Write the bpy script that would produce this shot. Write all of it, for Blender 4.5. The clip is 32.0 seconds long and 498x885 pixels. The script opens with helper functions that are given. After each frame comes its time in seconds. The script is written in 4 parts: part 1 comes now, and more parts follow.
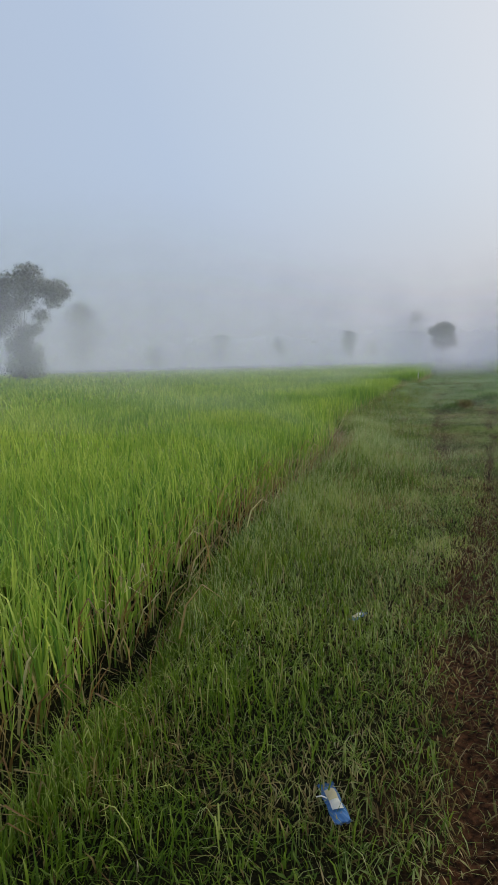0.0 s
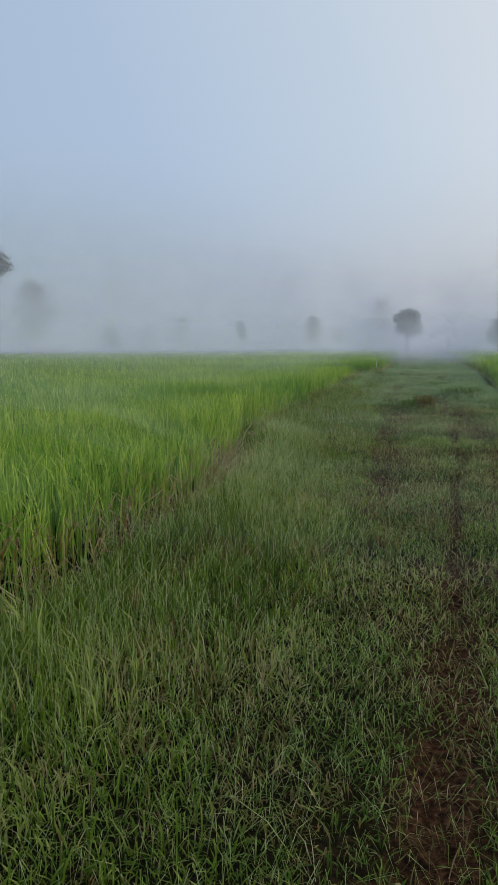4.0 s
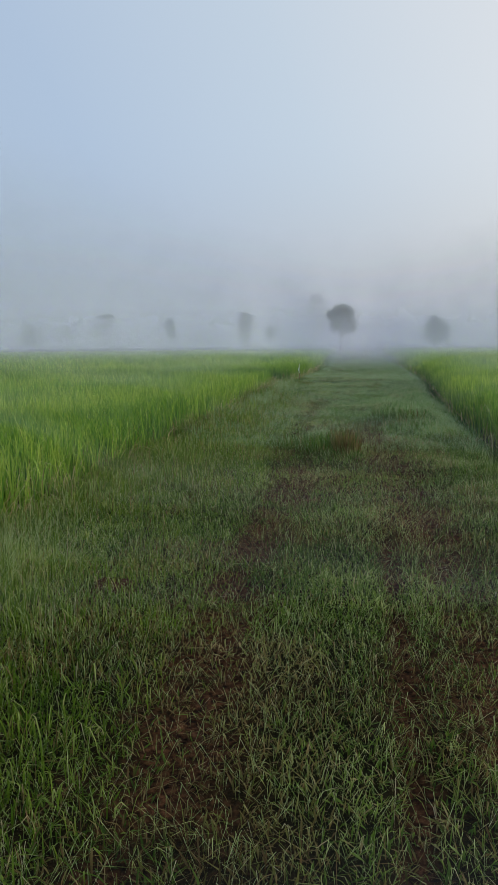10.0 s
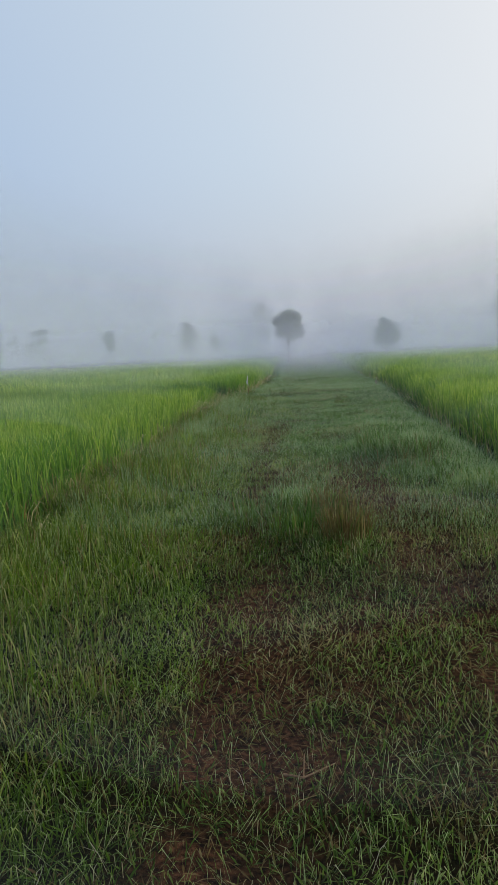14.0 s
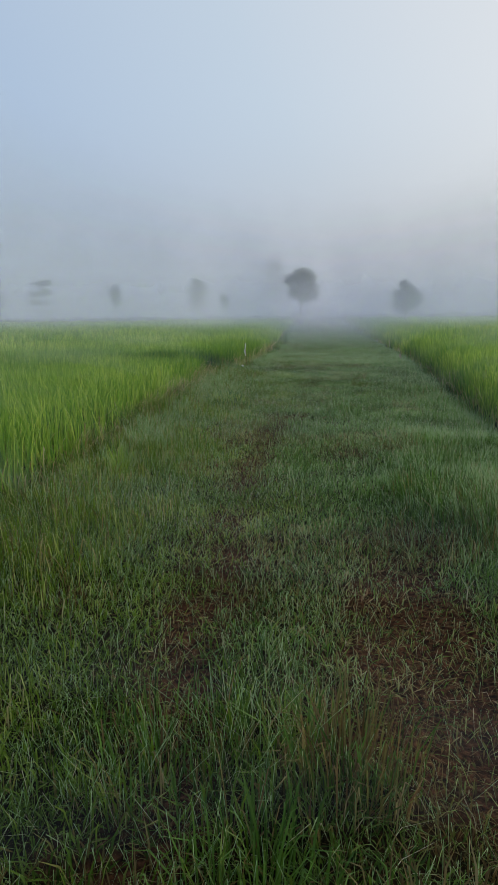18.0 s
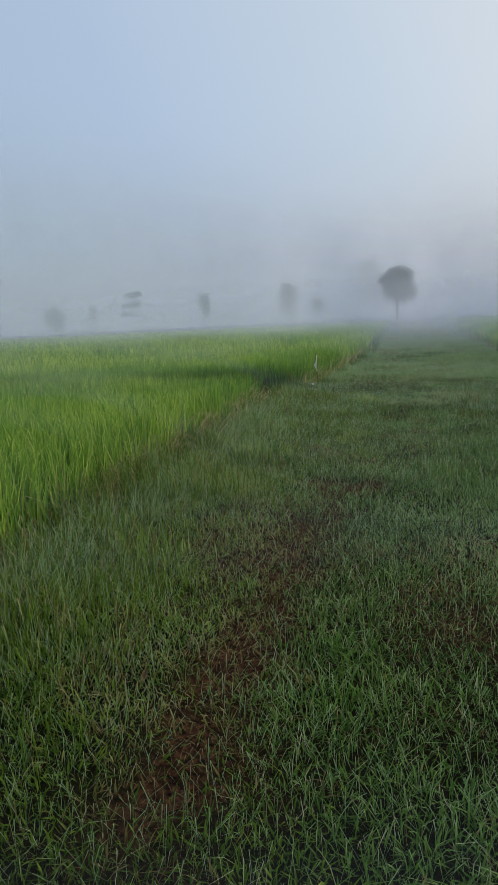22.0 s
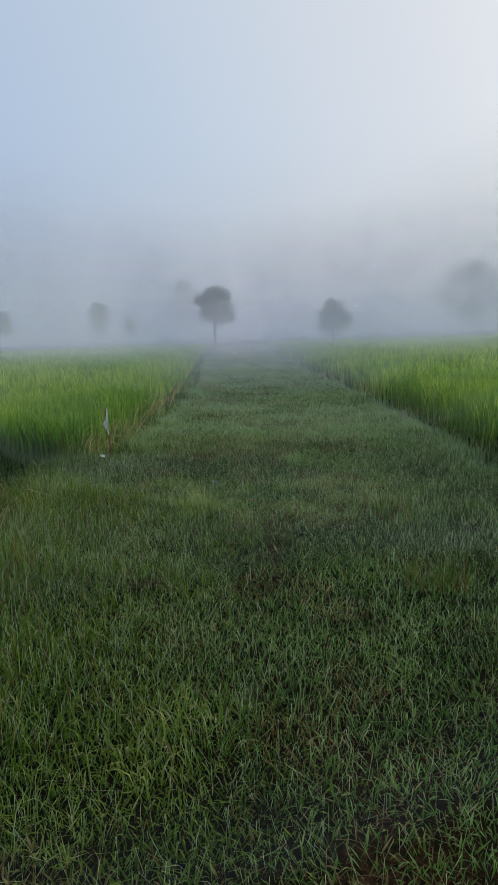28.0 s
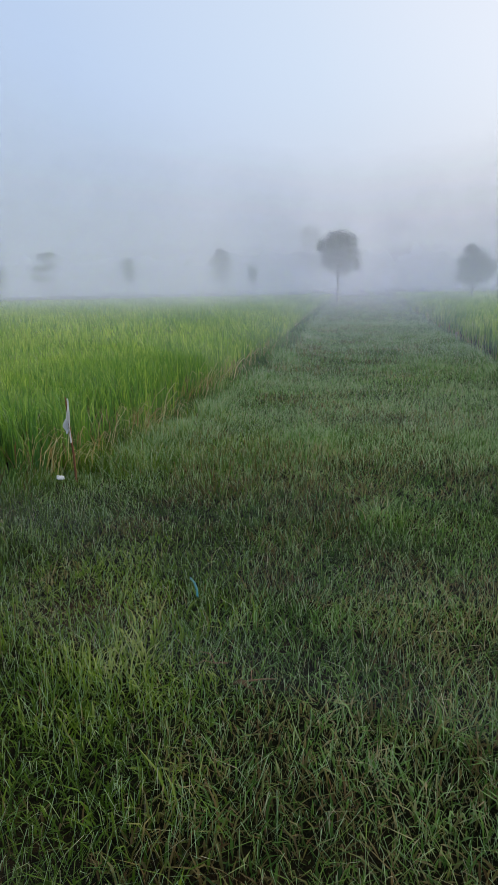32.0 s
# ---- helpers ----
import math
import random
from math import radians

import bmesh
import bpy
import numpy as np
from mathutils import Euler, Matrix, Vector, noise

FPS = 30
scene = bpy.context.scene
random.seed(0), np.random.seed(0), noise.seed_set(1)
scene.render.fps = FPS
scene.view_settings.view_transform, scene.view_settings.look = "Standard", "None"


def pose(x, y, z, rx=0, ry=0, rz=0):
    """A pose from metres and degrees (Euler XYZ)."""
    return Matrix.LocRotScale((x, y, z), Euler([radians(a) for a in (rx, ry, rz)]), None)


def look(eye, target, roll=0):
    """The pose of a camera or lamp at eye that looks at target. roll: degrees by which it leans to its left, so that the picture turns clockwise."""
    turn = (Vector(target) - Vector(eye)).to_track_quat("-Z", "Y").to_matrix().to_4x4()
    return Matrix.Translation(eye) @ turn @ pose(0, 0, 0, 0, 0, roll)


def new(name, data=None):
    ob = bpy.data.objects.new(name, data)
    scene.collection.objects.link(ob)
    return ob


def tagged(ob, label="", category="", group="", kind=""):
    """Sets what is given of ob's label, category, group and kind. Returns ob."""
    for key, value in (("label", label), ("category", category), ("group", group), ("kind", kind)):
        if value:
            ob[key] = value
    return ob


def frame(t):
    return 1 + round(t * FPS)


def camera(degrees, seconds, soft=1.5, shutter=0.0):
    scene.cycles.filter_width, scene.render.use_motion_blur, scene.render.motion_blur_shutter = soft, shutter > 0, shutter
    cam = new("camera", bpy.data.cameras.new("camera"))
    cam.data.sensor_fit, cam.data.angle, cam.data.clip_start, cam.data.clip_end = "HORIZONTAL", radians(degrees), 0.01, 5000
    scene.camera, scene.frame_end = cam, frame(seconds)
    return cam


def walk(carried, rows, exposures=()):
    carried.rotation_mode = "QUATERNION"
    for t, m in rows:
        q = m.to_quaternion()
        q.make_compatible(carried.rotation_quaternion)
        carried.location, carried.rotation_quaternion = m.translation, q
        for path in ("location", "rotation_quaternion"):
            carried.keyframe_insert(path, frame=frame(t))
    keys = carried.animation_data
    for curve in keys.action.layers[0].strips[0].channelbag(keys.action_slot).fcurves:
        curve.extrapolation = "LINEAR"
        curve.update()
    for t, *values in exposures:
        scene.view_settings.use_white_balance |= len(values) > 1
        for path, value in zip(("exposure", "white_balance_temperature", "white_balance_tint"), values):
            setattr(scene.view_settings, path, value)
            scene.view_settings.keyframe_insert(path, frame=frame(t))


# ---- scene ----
cam = camera(40.8, 32.0, soft=1.15)
scene.cycles.transparent_max_bounces = 64
PATH = [
    (0, (-0.077, 0.040, 1.573), (-0.666, 1.937, 1.333), -1.79),
    (0.5, (0.018, 0.591, 1.551), (-0.446, 2.495, 1.151), 0.17),
    (1, (0.002, 1.212, 1.476), (-0.384, 3.143, 1.125), -1.82),
    (1.5, (0.106, 1.702, 1.497), (-0.256, 3.640, 1.162), -1.99),
    (2, (0.087, 2.237, 1.469), (-0.404, 4.147, 1.138), 0.72),
    (2.5, (0.039, 2.800, 1.520), (-0.471, 4.708, 1.205), 0.08),
    (4.5, (0.126, 4.883, 1.438), (-0.339, 6.812, 1.189), -1.14),
    (5, (0.217, 5.339, 1.528), (-0.047, 7.312, 1.334), 0.10),
    (5.5, (0.336, 5.913, 1.502), (0.101, 7.882, 1.236), 1.47),
    (6, (0.305, 6.476, 1.507), (-0.016, 8.436, 1.264), 0.39),
    (6.5, (0.344, 6.947, 1.504), (0.104, 8.920, 1.283), -1.18),
    (7, (0.331, 7.500, 1.483), (0.049, 9.460, 1.199), -1.95),
    (7.5, (0.309, 8.001, 1.500), (0.037, 9.960, 1.201), 0.28),
    (8, (0.332, 8.533, 1.527), (-0.090, 10.472, 1.279), 1.36),
    (8.5, (0.319, 9.060, 1.553), (-0.059, 10.996, 1.224), 0.84),
    (9, (0.373, 9.554, 1.539), (0.062, 11.503, 1.213), 1.40),
    (9.5, (0.324, 10.061, 1.542), (-0.053, 12.001, 1.233), 1.85),
    (10, (0.357, 10.495, 1.579), (0.037, 12.447, 1.284), -0.58),
    (10.5, (0.343, 11.000, 1.564), (-0.065, 12.934, 1.257), -2.60),
    (11, (0.216, 11.572, 1.574), (-0.324, 13.474, 1.268), -2.43),
    (11.5, (0.183, 12.033, 1.551), (-0.305, 13.959, 1.319), -2.81),
    (12, (0.001, 12.604, 1.500), (-0.578, 14.488, 1.162), -0.12),
    (12.5, (-0.024, 13.142, 1.533), (-0.479, 15.067, 1.237), -1.45),
    (13, (-0.053, 13.709, 1.529), (-0.392, 15.636, 1.117), 1.20),
    (13.5, (-0.091, 14.262, 1.563), (-0.335, 16.214, 1.206), -2.79),
    (14, (-0.069, 14.799, 1.512), (-0.242, 16.774, 1.243), -2.93),
    (14.5, (-0.098, 15.337, 1.500), (-0.313, 17.305, 1.214), 0.68),
    (15, (-0.047, 15.794, 1.538), (-0.202, 17.759, 1.199), -0.82),
    (15.5, (-0.010, 16.341, 1.547), (-0.193, 18.305, 1.215), 1.15),
    (17.5, (-0.052, 18.264, 1.542), (-0.246, 20.231, 1.237), -0.19),
    (18, (-0.002, 18.771, 1.582), (-0.203, 20.723, 1.197), -0.76),
    (18.5, (0.006, 19.302, 1.584), (-0.217, 21.260, 1.245), -0.32),
    (19, (0.051, 19.779, 1.584), (-0.147, 21.732, 1.204), -0.08),
    (19.5, (0.075, 20.265, 1.572), (-0.171, 22.221, 1.237), -0.74),
    (20, (0.072, 20.815, 1.560), (-0.218, 22.782, 1.343), -3.08),
    (20.5, (0.069, 21.306, 1.540), (-0.238, 23.266, 1.288), -0.42),
    (21, (0.134, 21.827, 1.574), (-0.140, 23.778, 1.230), -1.37),
    (21.5, (0.167, 22.339, 1.550), (-0.070, 24.290, 1.178), -0.37),
    (22, (0.147, 22.848, 1.537), (-0.342, 24.754, 1.177), -2.89),
    (22.5, (0.146, 23.352, 1.556), (-0.289, 25.284, 1.277), -3.01),
    (23, (0.095, 23.849, 1.542), (-0.395, 25.763, 1.232), 1.54),
    (23.5, (0.020, 24.390, 1.598), (-0.592, 26.246, 1.169), -2.02),
    (24, (-0.079, 24.955, 1.596), (-0.570, 26.812, 1.039), -1.99),
    (24.5, (-0.243, 25.385, 1.608), (-0.638, 27.301, 1.193), -1.03),
    (25, (-0.412, 25.979, 1.542), (-0.842, 27.908, 1.235), -3.45),
    (25.5, (-0.531, 26.467, 1.532), (-1.027, 28.385, 1.253), -3.79),
    (26, (-0.616, 26.939, 1.556), (-0.933, 28.883, 1.207), -2.06),
    (26.5, (-0.538, 27.415, 1.589), (-0.565, 29.369, 1.164), 0.67),
    (28.5, (-0.261, 29.197, 1.604), (-0.219, 31.173, 1.302), -2.11),
    (29, (-0.175, 29.705, 1.582), (-0.147, 31.661, 1.166), -0.90),
    (29.5, (-0.132, 30.189, 1.563), (-0.207, 32.155, 1.200), -0.81),
    (30, (-0.006, 30.668, 1.563), (-0.047, 32.638, 1.223), -2.47),
    (30.5, (0.121, 31.127, 1.580), (0.030, 33.076, 1.136), -2.13),
    (31, (0.153, 31.607, 1.598), (-0.139, 33.506, 1.045), -4.44),
    (31.5, (0.249, 32.136, 1.567), (-0.109, 34.055, 1.133), -3.44),
    (32, (0.242, 32.648, 1.516), (-0.083, 34.569, 1.064), -1.22),
]
walk(cam, [(t, look(eye, target, roll)) for t, eye, target, roll in PATH],
     [(0, 0.1, 6900, 7), (1, 0.06, 7000, 6), (2, 0.05, 6750, 4), (6, -0.07, 6550, 4), (9, 0.0, 6600, 3), (13, 0.09, 6700, 4), (15, 0.1, 6600, 3), (18, 0.02, 6600, 3), (19, -0.07, 6550, 3), (20, -0.04, 6550, 3),
      (23, 0.1, 6600, 4), (24, 0.38, 6750, 6), (25, 0.06, 6650, 4), (26, 0.05, 6600, 4), (29, -0.06, 6400, 5), (30, -0.05, 6400, 5), (31, 0.08, 6450, 5), (32, 0.28, 6500, 7)])

# ---------------------------------------------------------------- light
SUN_AZ, SUN_EL = 62.0, 20.0          # degrees right of the path's heading, and above the horizon
sun_dir = Vector((math.sin(radians(SUN_AZ)) * math.cos(radians(SUN_EL)),
                  math.cos(radians(SUN_AZ)) * math.cos(radians(SUN_EL)), math.sin(radians(SUN_EL))))
GLOW_EL = 30.0                       # the bright part of the misty sky lies above the sun
glow_dir = Vector((math.sin(radians(SUN_AZ)) * math.cos(radians(GLOW_EL)), math.cos(radians(SUN_AZ)) * math.cos(radians(GLOW_EL)), math.sin(radians(GLOW_EL))))
sun_data = bpy.data.lights.new("sun", "SUN")
sun_data.energy, sun_data.angle, sun_data.color = 2.1, radians(28), (1.0, 0.89, 0.72)
sun = new("sun", sun_data)
sun.matrix_world = look(sun_dir * 60, (0, 0, 0))

world = bpy.data.worlds.new("misty_morning_sky")
scene.world = world
world.use_nodes = True


def build_sky():
    nt = world.node_tree
    nd, ln = nt.nodes, nt.links
    bg = nd["Background"]
    sky = nd.new("ShaderNodeTexSky")
    sky.sky_type, sky.sun_disc = "NISHITA", False
    sky.sun_elevation, sky.sun_rotation = radians(SUN_EL), radians(SUN_AZ)
    sky.air_density, sky.dust_density, sky.ozone_density = 1.0, 3.0, 1.0
    dim = nd.new("ShaderNodeVectorMath")
    dim.operation = "SCALE"
    dim.inputs["Scale"].default_value = 0.09
    ln.new(sky.outputs[0], dim.inputs[0])
    co = nd.new("ShaderNodeTexCoord")
    dot = nd.new("ShaderNodeVectorMath")
    dot.operation = "DOT_PRODUCT"
    dot.inputs[1].default_value = glow_dir
    ln.new(co.outputs["Generated"], dot.inputs[0])
    def by_sun(stops):                       # a colour by the angle from the sun
        r = nd.new("ShaderNodeValToRGB")
        while len(r.color_ramp.elements) < len(stops):
            r.color_ramp.elements.new(0.5)
        for e, (p, c) in zip(r.color_ramp.elements, stops):
            e.position, e.color = p, (*c, 1)
        ln.new(dot.outputs["Value"], r.inputs[0])
        return r

    high = by_sun([(0.0, (0.305, 0.375, 0.515)), (0.21, (0.325, 0.398, 0.545)), (0.475, (0.41, 0.467, 0.575)),
                   (0.71, (0.53, 0.54, 0.60)), (0.9, (0.66, 0.64, 0.67)), (1.0, (0.85, 0.80, 0.78))])
    bank_low = by_sun([(0.0, (0.245, 0.30, 0.37)), (0.28, (0.318, 0.345, 0.425)), (0.545, (0.40, 0.40, 0.45)), (0.85, (0.53, 0.51, 0.52)), (1.0, (0.63, 0.60, 0.59))])
    sep = nd.new("ShaderNodeSeparateXYZ")
    ln.new(co.outputs["Generated"], sep.inputs[0])
    low = nd.new("ShaderNodeMapRange")       # the mist bank thins upwards
    low.interpolation_type = "SMOOTHERSTEP"
    low.inputs["From Min"].default_value, low.inputs["From Max"].default_value = -0.01, 0.32
    ln.new(sep.outputs["Z"], low.inputs["Value"])
    bank = nd.new("ShaderNodeMix")
    bank.data_type = "RGBA"
    ln.new(low.outputs[0], bank.inputs["Factor"])
    ln.new(bank_low.outputs[0], bank.inputs["A"])
    ln.new(high.outputs[0], bank.inputs["B"])
    mix = nd.new("ShaderNodeMix")
    mix.data_type = "RGBA"
    mix.inputs["Factor"].default_value = 0.9
    ln.new(dim.outputs[0], mix.inputs["A"])
    ln.new(bank.outputs["Result"], mix.inputs["B"])
    ln.new(mix.outputs["Result"], bg.inputs["Color"])
    bg.inputs["Strength"].default_value = 1.4


build_sky()


# ---------------------------------------------------------------- materials
def material(name):
    m = bpy.data.materials.new(name)
    m.use_nodes = True
    return m, m.node_tree.nodes, m.node_tree.links, m.node_tree.nodes["Principled BSDF"]


def ramp(nd, stops):
    r = nd.new("ShaderNodeValToRGB")
    while len(r.color_ramp.elements) < len(stops):
        r.color_ramp.elements.new(0.5)
    for e, (p, c) in zip(r.color_ramp.elements, stops):
        e.position, e.color = p, (*c, 1)
    return r


def mat_blades(name, fresh, dry, rough=0.5, translucent=0.35, specular=0.25, fuzz=0.12):
    """Leaves: each blade has its own tone between two greens, and dries to straw where 'dry' is high."""
    m, nd, ln, bsdf = material(name)
    tone, dryness = nd.new("ShaderNodeAttribute"), nd.new("ShaderNodeAttribute")
    tone.attribute_name, dryness.attribute_name = "tone", "dry"
    a, b = ramp(nd, fresh), ramp(nd, dry)
    ln.new(tone.outputs["Fac"], a.inputs[0])
    ln.new(tone.outputs["Fac"], b.inputs[0])
    mix = nd.new("ShaderNodeMix")
    mix.data_type = "RGBA"
    ln.new(dryness.outputs["Fac"], mix.inputs["Factor"])
    ln.new(a.outputs[0], mix.inputs["A"])
    ln.new(b.outputs[0], mix.inputs["B"])
    ln.new(mix.outputs["Result"], bsdf.inputs["Base Color"])
    bsdf.inputs["Roughness"].default_value = rough
    bsdf.inputs["Specular IOR Level"].default_value = specular
    bsdf.inputs["Sheen Weight"].default_value = fuzz
    bsdf.inputs["Sheen Roughness"].default_value = 0.4
    tr = nd.new("ShaderNodeBsdfTranslucent")
    ln.new(mix.outputs["Result"], tr.inputs["Color"])
    both = nd.new("ShaderNodeMixShader")
    both.inputs[0].default_value = translucent
    ln.new(bsdf.outputs[0], both.inputs[1])
    ln.new(tr.outputs[0], both.inputs[2])
    ln.new(both.outputs[0], nd["Material Output"].inputs["Surface"])
    return m


def mat_noise(name, stops, scale, rough=0.8, bump=0.3, detail=6.0, fine=None, metal=0.0):
    """A surface of coarse and fine noise at real size, with relief."""
    m, nd, ln, bsdf = material(name)
    co = nd.new("ShaderNodeTexCoord")
    n1, n2 = nd.new("ShaderNodeTexNoise"), nd.new("ShaderNodeTexNoise")
    n1.inputs["Scale"].default_value, n1.inputs["Detail"].default_value = scale, detail
    n2.inputs["Scale"].default_value, n2.inputs["Detail"].default_value = fine or scale * 9, 4.0
    for n in (n1, n2):
        ln.new(co.outputs["Object"], n.inputs["Vector"])
    mixf = nd.new("ShaderNodeMix")
    mixf.inputs["Factor"].default_value = 0.4
    ln.new(n1.outputs["Fac"], mixf.inputs["A"])
    ln.new(n2.outputs["Fac"], mixf.inputs["B"])
    r = ramp(nd, stops)
    ln.new(mixf.outputs["Result"], r.inputs[0])
    ln.new(r.outputs[0], bsdf.inputs["Base Color"])
    bp = nd.new("ShaderNodeBump")
    bp.inputs["Strength"].default_value, bp.inputs["Distance"].default_value = bump, 0.02
    ln.new(n2.outputs["Fac"], bp.inputs["Height"])
    ln.new(bp.outputs[0], bsdf.inputs["Normal"])
    bsdf.inputs["Roughness"].default_value, bsdf.inputs["Metallic"].default_value = rough, metal
    bsdf.inputs["Specular IOR Level"].default_value = 0.12
    return m


TURF_DRY = [(0.0, (0.085, 0.046, 0.018)), (0.6, (0.21, 0.145, 0.060)), (1.0, (0.42, 0.34, 0.19))]
M_TURF_YOUNG = mat_blades("young_turf_blade", [(0.0, (0.024, 0.054, 0.005)), (0.4, (0.075, 0.148, 0.010)), (0.8, (0.165, 0.255, 0.024)), (1.0, (0.36, 0.42, 0.13))], TURF_DRY, rough=0.5, translucent=0.5, specular=0.2, fuzz=0.04)
M_TURF = mat_blades("turf_blade", [(0.0, (0.024, 0.052, 0.008)), (0.4, (0.072, 0.138, 0.017)), (0.8, (0.155, 0.240, 0.036)), (1.0, (0.35, 0.42, 0.17))], TURF_DRY, rough=0.5, translucent=0.5, specular=0.2, fuzz=0.04)
M_TURF_WET = mat_blades("wet_turf_blade", [(0.0, (0.020, 0.052, 0.009)), (0.4, (0.060, 0.132, 0.019)), (0.8, (0.122, 0.245, 0.040)), (1.0, (0.26, 0.41, 0.15))], TURF_DRY, rough=0.5, translucent=0.5, specular=0.2, fuzz=0.04)
M_RICE = mat_blades("rice_blade", [(0.0, (0.035, 0.115, 0.035)), (0.25, (0.12, 0.25, 0.036)), (0.55, (0.21, 0.355, 0.050)), (1.0, (0.42, 0.53, 0.10))],
                    [(0.0, (0.23, 0.125, 0.04)), (0.5, (0.40, 0.30, 0.13)), (1.0, (0.62, 0.54, 0.33))], rough=0.42, translucent=0.5)
# Leaves are paled: part of the mist's haze is put into their colour.
M_LEAF = mat_blades("tree_leaf", [(0.0, (0.080, 0.095, 0.065)), (1.0, (0.125, 0.145, 0.10))],
                    [(0.0, (0.10, 0.08, 0.03)), (1.0, (0.16, 0.12, 0.05))], translucent=0.25)
# Stalk colours are pale to stand in for haze lying over the turf.
M_HAZE_STALK = mat_blades("haze_stalk", [(0.0, (0.10, 0.20, 0.028)), (0.75, (0.21, 0.33, 0.062)), (1.0, (0.42, 0.54, 0.22))], [(0.0, (0.42, 0.34, 0.22)), (1.0, (0.66, 0.60, 0.48))], rough=0.3, translucent=0.55)
M_HAZE_STALK_YOUNG = mat_blades("young_haze_stalk", [(0.0, (0.14, 0.21, 0.030)), (0.7, (0.27, 0.35, 0.07)), (1.0, (0.52, 0.58, 0.26))], [(0.0, (0.42, 0.34, 0.20)), (1.0, (0.66, 0.60, 0.44))], rough=0.3, translucent=0.55)
M_SEED = mat_blades("seed_stalk", [(0.0, (0.22, 0.32, 0.10)), (1.0, (0.44, 0.53, 0.26))], [(0.0, (0.34, 0.27, 0.15)), (1.0, (0.55, 0.48, 0.34))], rough=0.4, translucent=0.55)
M_SEED_BLUISH = mat_blades("bluish_seed_stalk", [(0.0, (0.16, 0.29, 0.11)), (1.0, (0.36, 0.49, 0.27))], [(0.0, (0.32, 0.27, 0.16)), (1.0, (0.52, 0.48, 0.36))], rough=0.4, translucent=0.55)
# Bark is paled the same way, so that limbs stay faint.
M_BARK = mat_noise("bark", [(0.25, (0.10, 0.085, 0.07)), (0.75, (0.22, 0.19, 0.16))], 3.0, bump=0.7)
M_MOUND = mat_noise("red_soil", [(0.25, (0.018, 0.007, 0.004)), (0.5, (0.050, 0.020, 0.010)), (0.8, (0.11, 0.048, 0.026))], 9.0, rough=0.95, bump=1.0)


def mat_ground():
    m, nd, ln, bsdf = material("ground_soil")
    co = nd.new("ShaderNodeTexCoord")
    n1, n2, n3 = (nd.new("ShaderNodeTexNoise") for _ in range(3))
    for n, s, d in ((n1, 0.9, 5), (n2, 38.0, 8), (n3, 120.0, 4)):
        n.inputs["Scale"].default_value, n.inputs["Detail"].default_value = s, d
        ln.new(co.outputs["Object"], n.inputs["Vector"])
    # Near black: shade between the blades is put into the ground's colours.
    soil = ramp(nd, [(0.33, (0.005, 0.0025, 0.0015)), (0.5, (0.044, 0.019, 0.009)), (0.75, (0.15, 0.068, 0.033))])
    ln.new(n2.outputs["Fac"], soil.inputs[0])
    shaded_thatch = ramp(nd, [(0.3, (0.004, 0.005, 0.002)), (0.55, (0.011, 0.012, 0.004)), (0.8, (0.042, 0.038, 0.015))])
    ln.new(n3.outputs["Fac"], shaded_thatch.inputs[0])
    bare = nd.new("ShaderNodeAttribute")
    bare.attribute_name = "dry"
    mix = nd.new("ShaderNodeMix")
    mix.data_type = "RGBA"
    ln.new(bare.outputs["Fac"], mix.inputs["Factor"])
    ln.new(shaded_thatch.outputs[0], mix.inputs["A"])
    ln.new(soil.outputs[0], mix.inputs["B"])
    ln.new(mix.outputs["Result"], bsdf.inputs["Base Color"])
    bp = nd.new("ShaderNodeBump")
    bp.inputs["Strength"].default_value, bp.inputs["Distance"].default_value = 0.8, 0.03
    add = nd.new("ShaderNodeMath")
    ln.new(n2.outputs["Fac"], add.inputs[0])
    ln.new(n3.outputs["Fac"], add.inputs[1])
    ln.new(add.outputs[0], bp.inputs["Height"])
    ln.new(bp.outputs[0], bsdf.inputs["Normal"])
    bsdf.inputs["Roughness"].default_value = 0.95
    bsdf.inputs["Specular IOR Level"].default_value = 0.08
    return m


M_GROUND = mat_ground()
M_CANOPY = mat_noise("rice_canopy", [(0.25, (0.08, 0.135, 0.015)), (0.5, (0.13, 0.20, 0.024)), (0.8, (0.19, 0.27, 0.045))], 0.35, rough=0.7, bump=1.0, fine=22.0)


def mat_plain(name, colour, rough=0.5, translucent=0.0, specular=0.5):
    m, nd, ln, bsdf = material(name)
    n = nd.new("ShaderNodeTexNoise")
    n.inputs["Scale"].default_value = 40.0
    r = ramp(nd, [(0.3, tuple(c * 0.82 for c in colour)), (0.7, colour)])
    ln.new(n.outputs["Fac"], r.inputs[0])
    ln.new(r.outputs[0], bsdf.inputs["Base Color"])
    bsdf.inputs["Roughness"].default_value = rough
    bsdf.inputs["Specular IOR Level"].default_value = specular
    if translucent:
        tr, both = nd.new("ShaderNodeBsdfTranslucent"), nd.new("ShaderNodeMixShader")
        ln.new(r.outputs[0], tr.inputs["Color"])
        both.inputs[0].default_value = translucent
        ln.new(bsdf.outputs[0], both.inputs[1])
        ln.new(tr.outputs[0], both.inputs[2])
        ln.new(both.outputs[0], nd["Material Output"].inputs["Surface"])
    return m




# ---------------------------------------------------------------- terrain
rng = np.random.default_rng(7)
LATTICE = rng.random((256, 256))


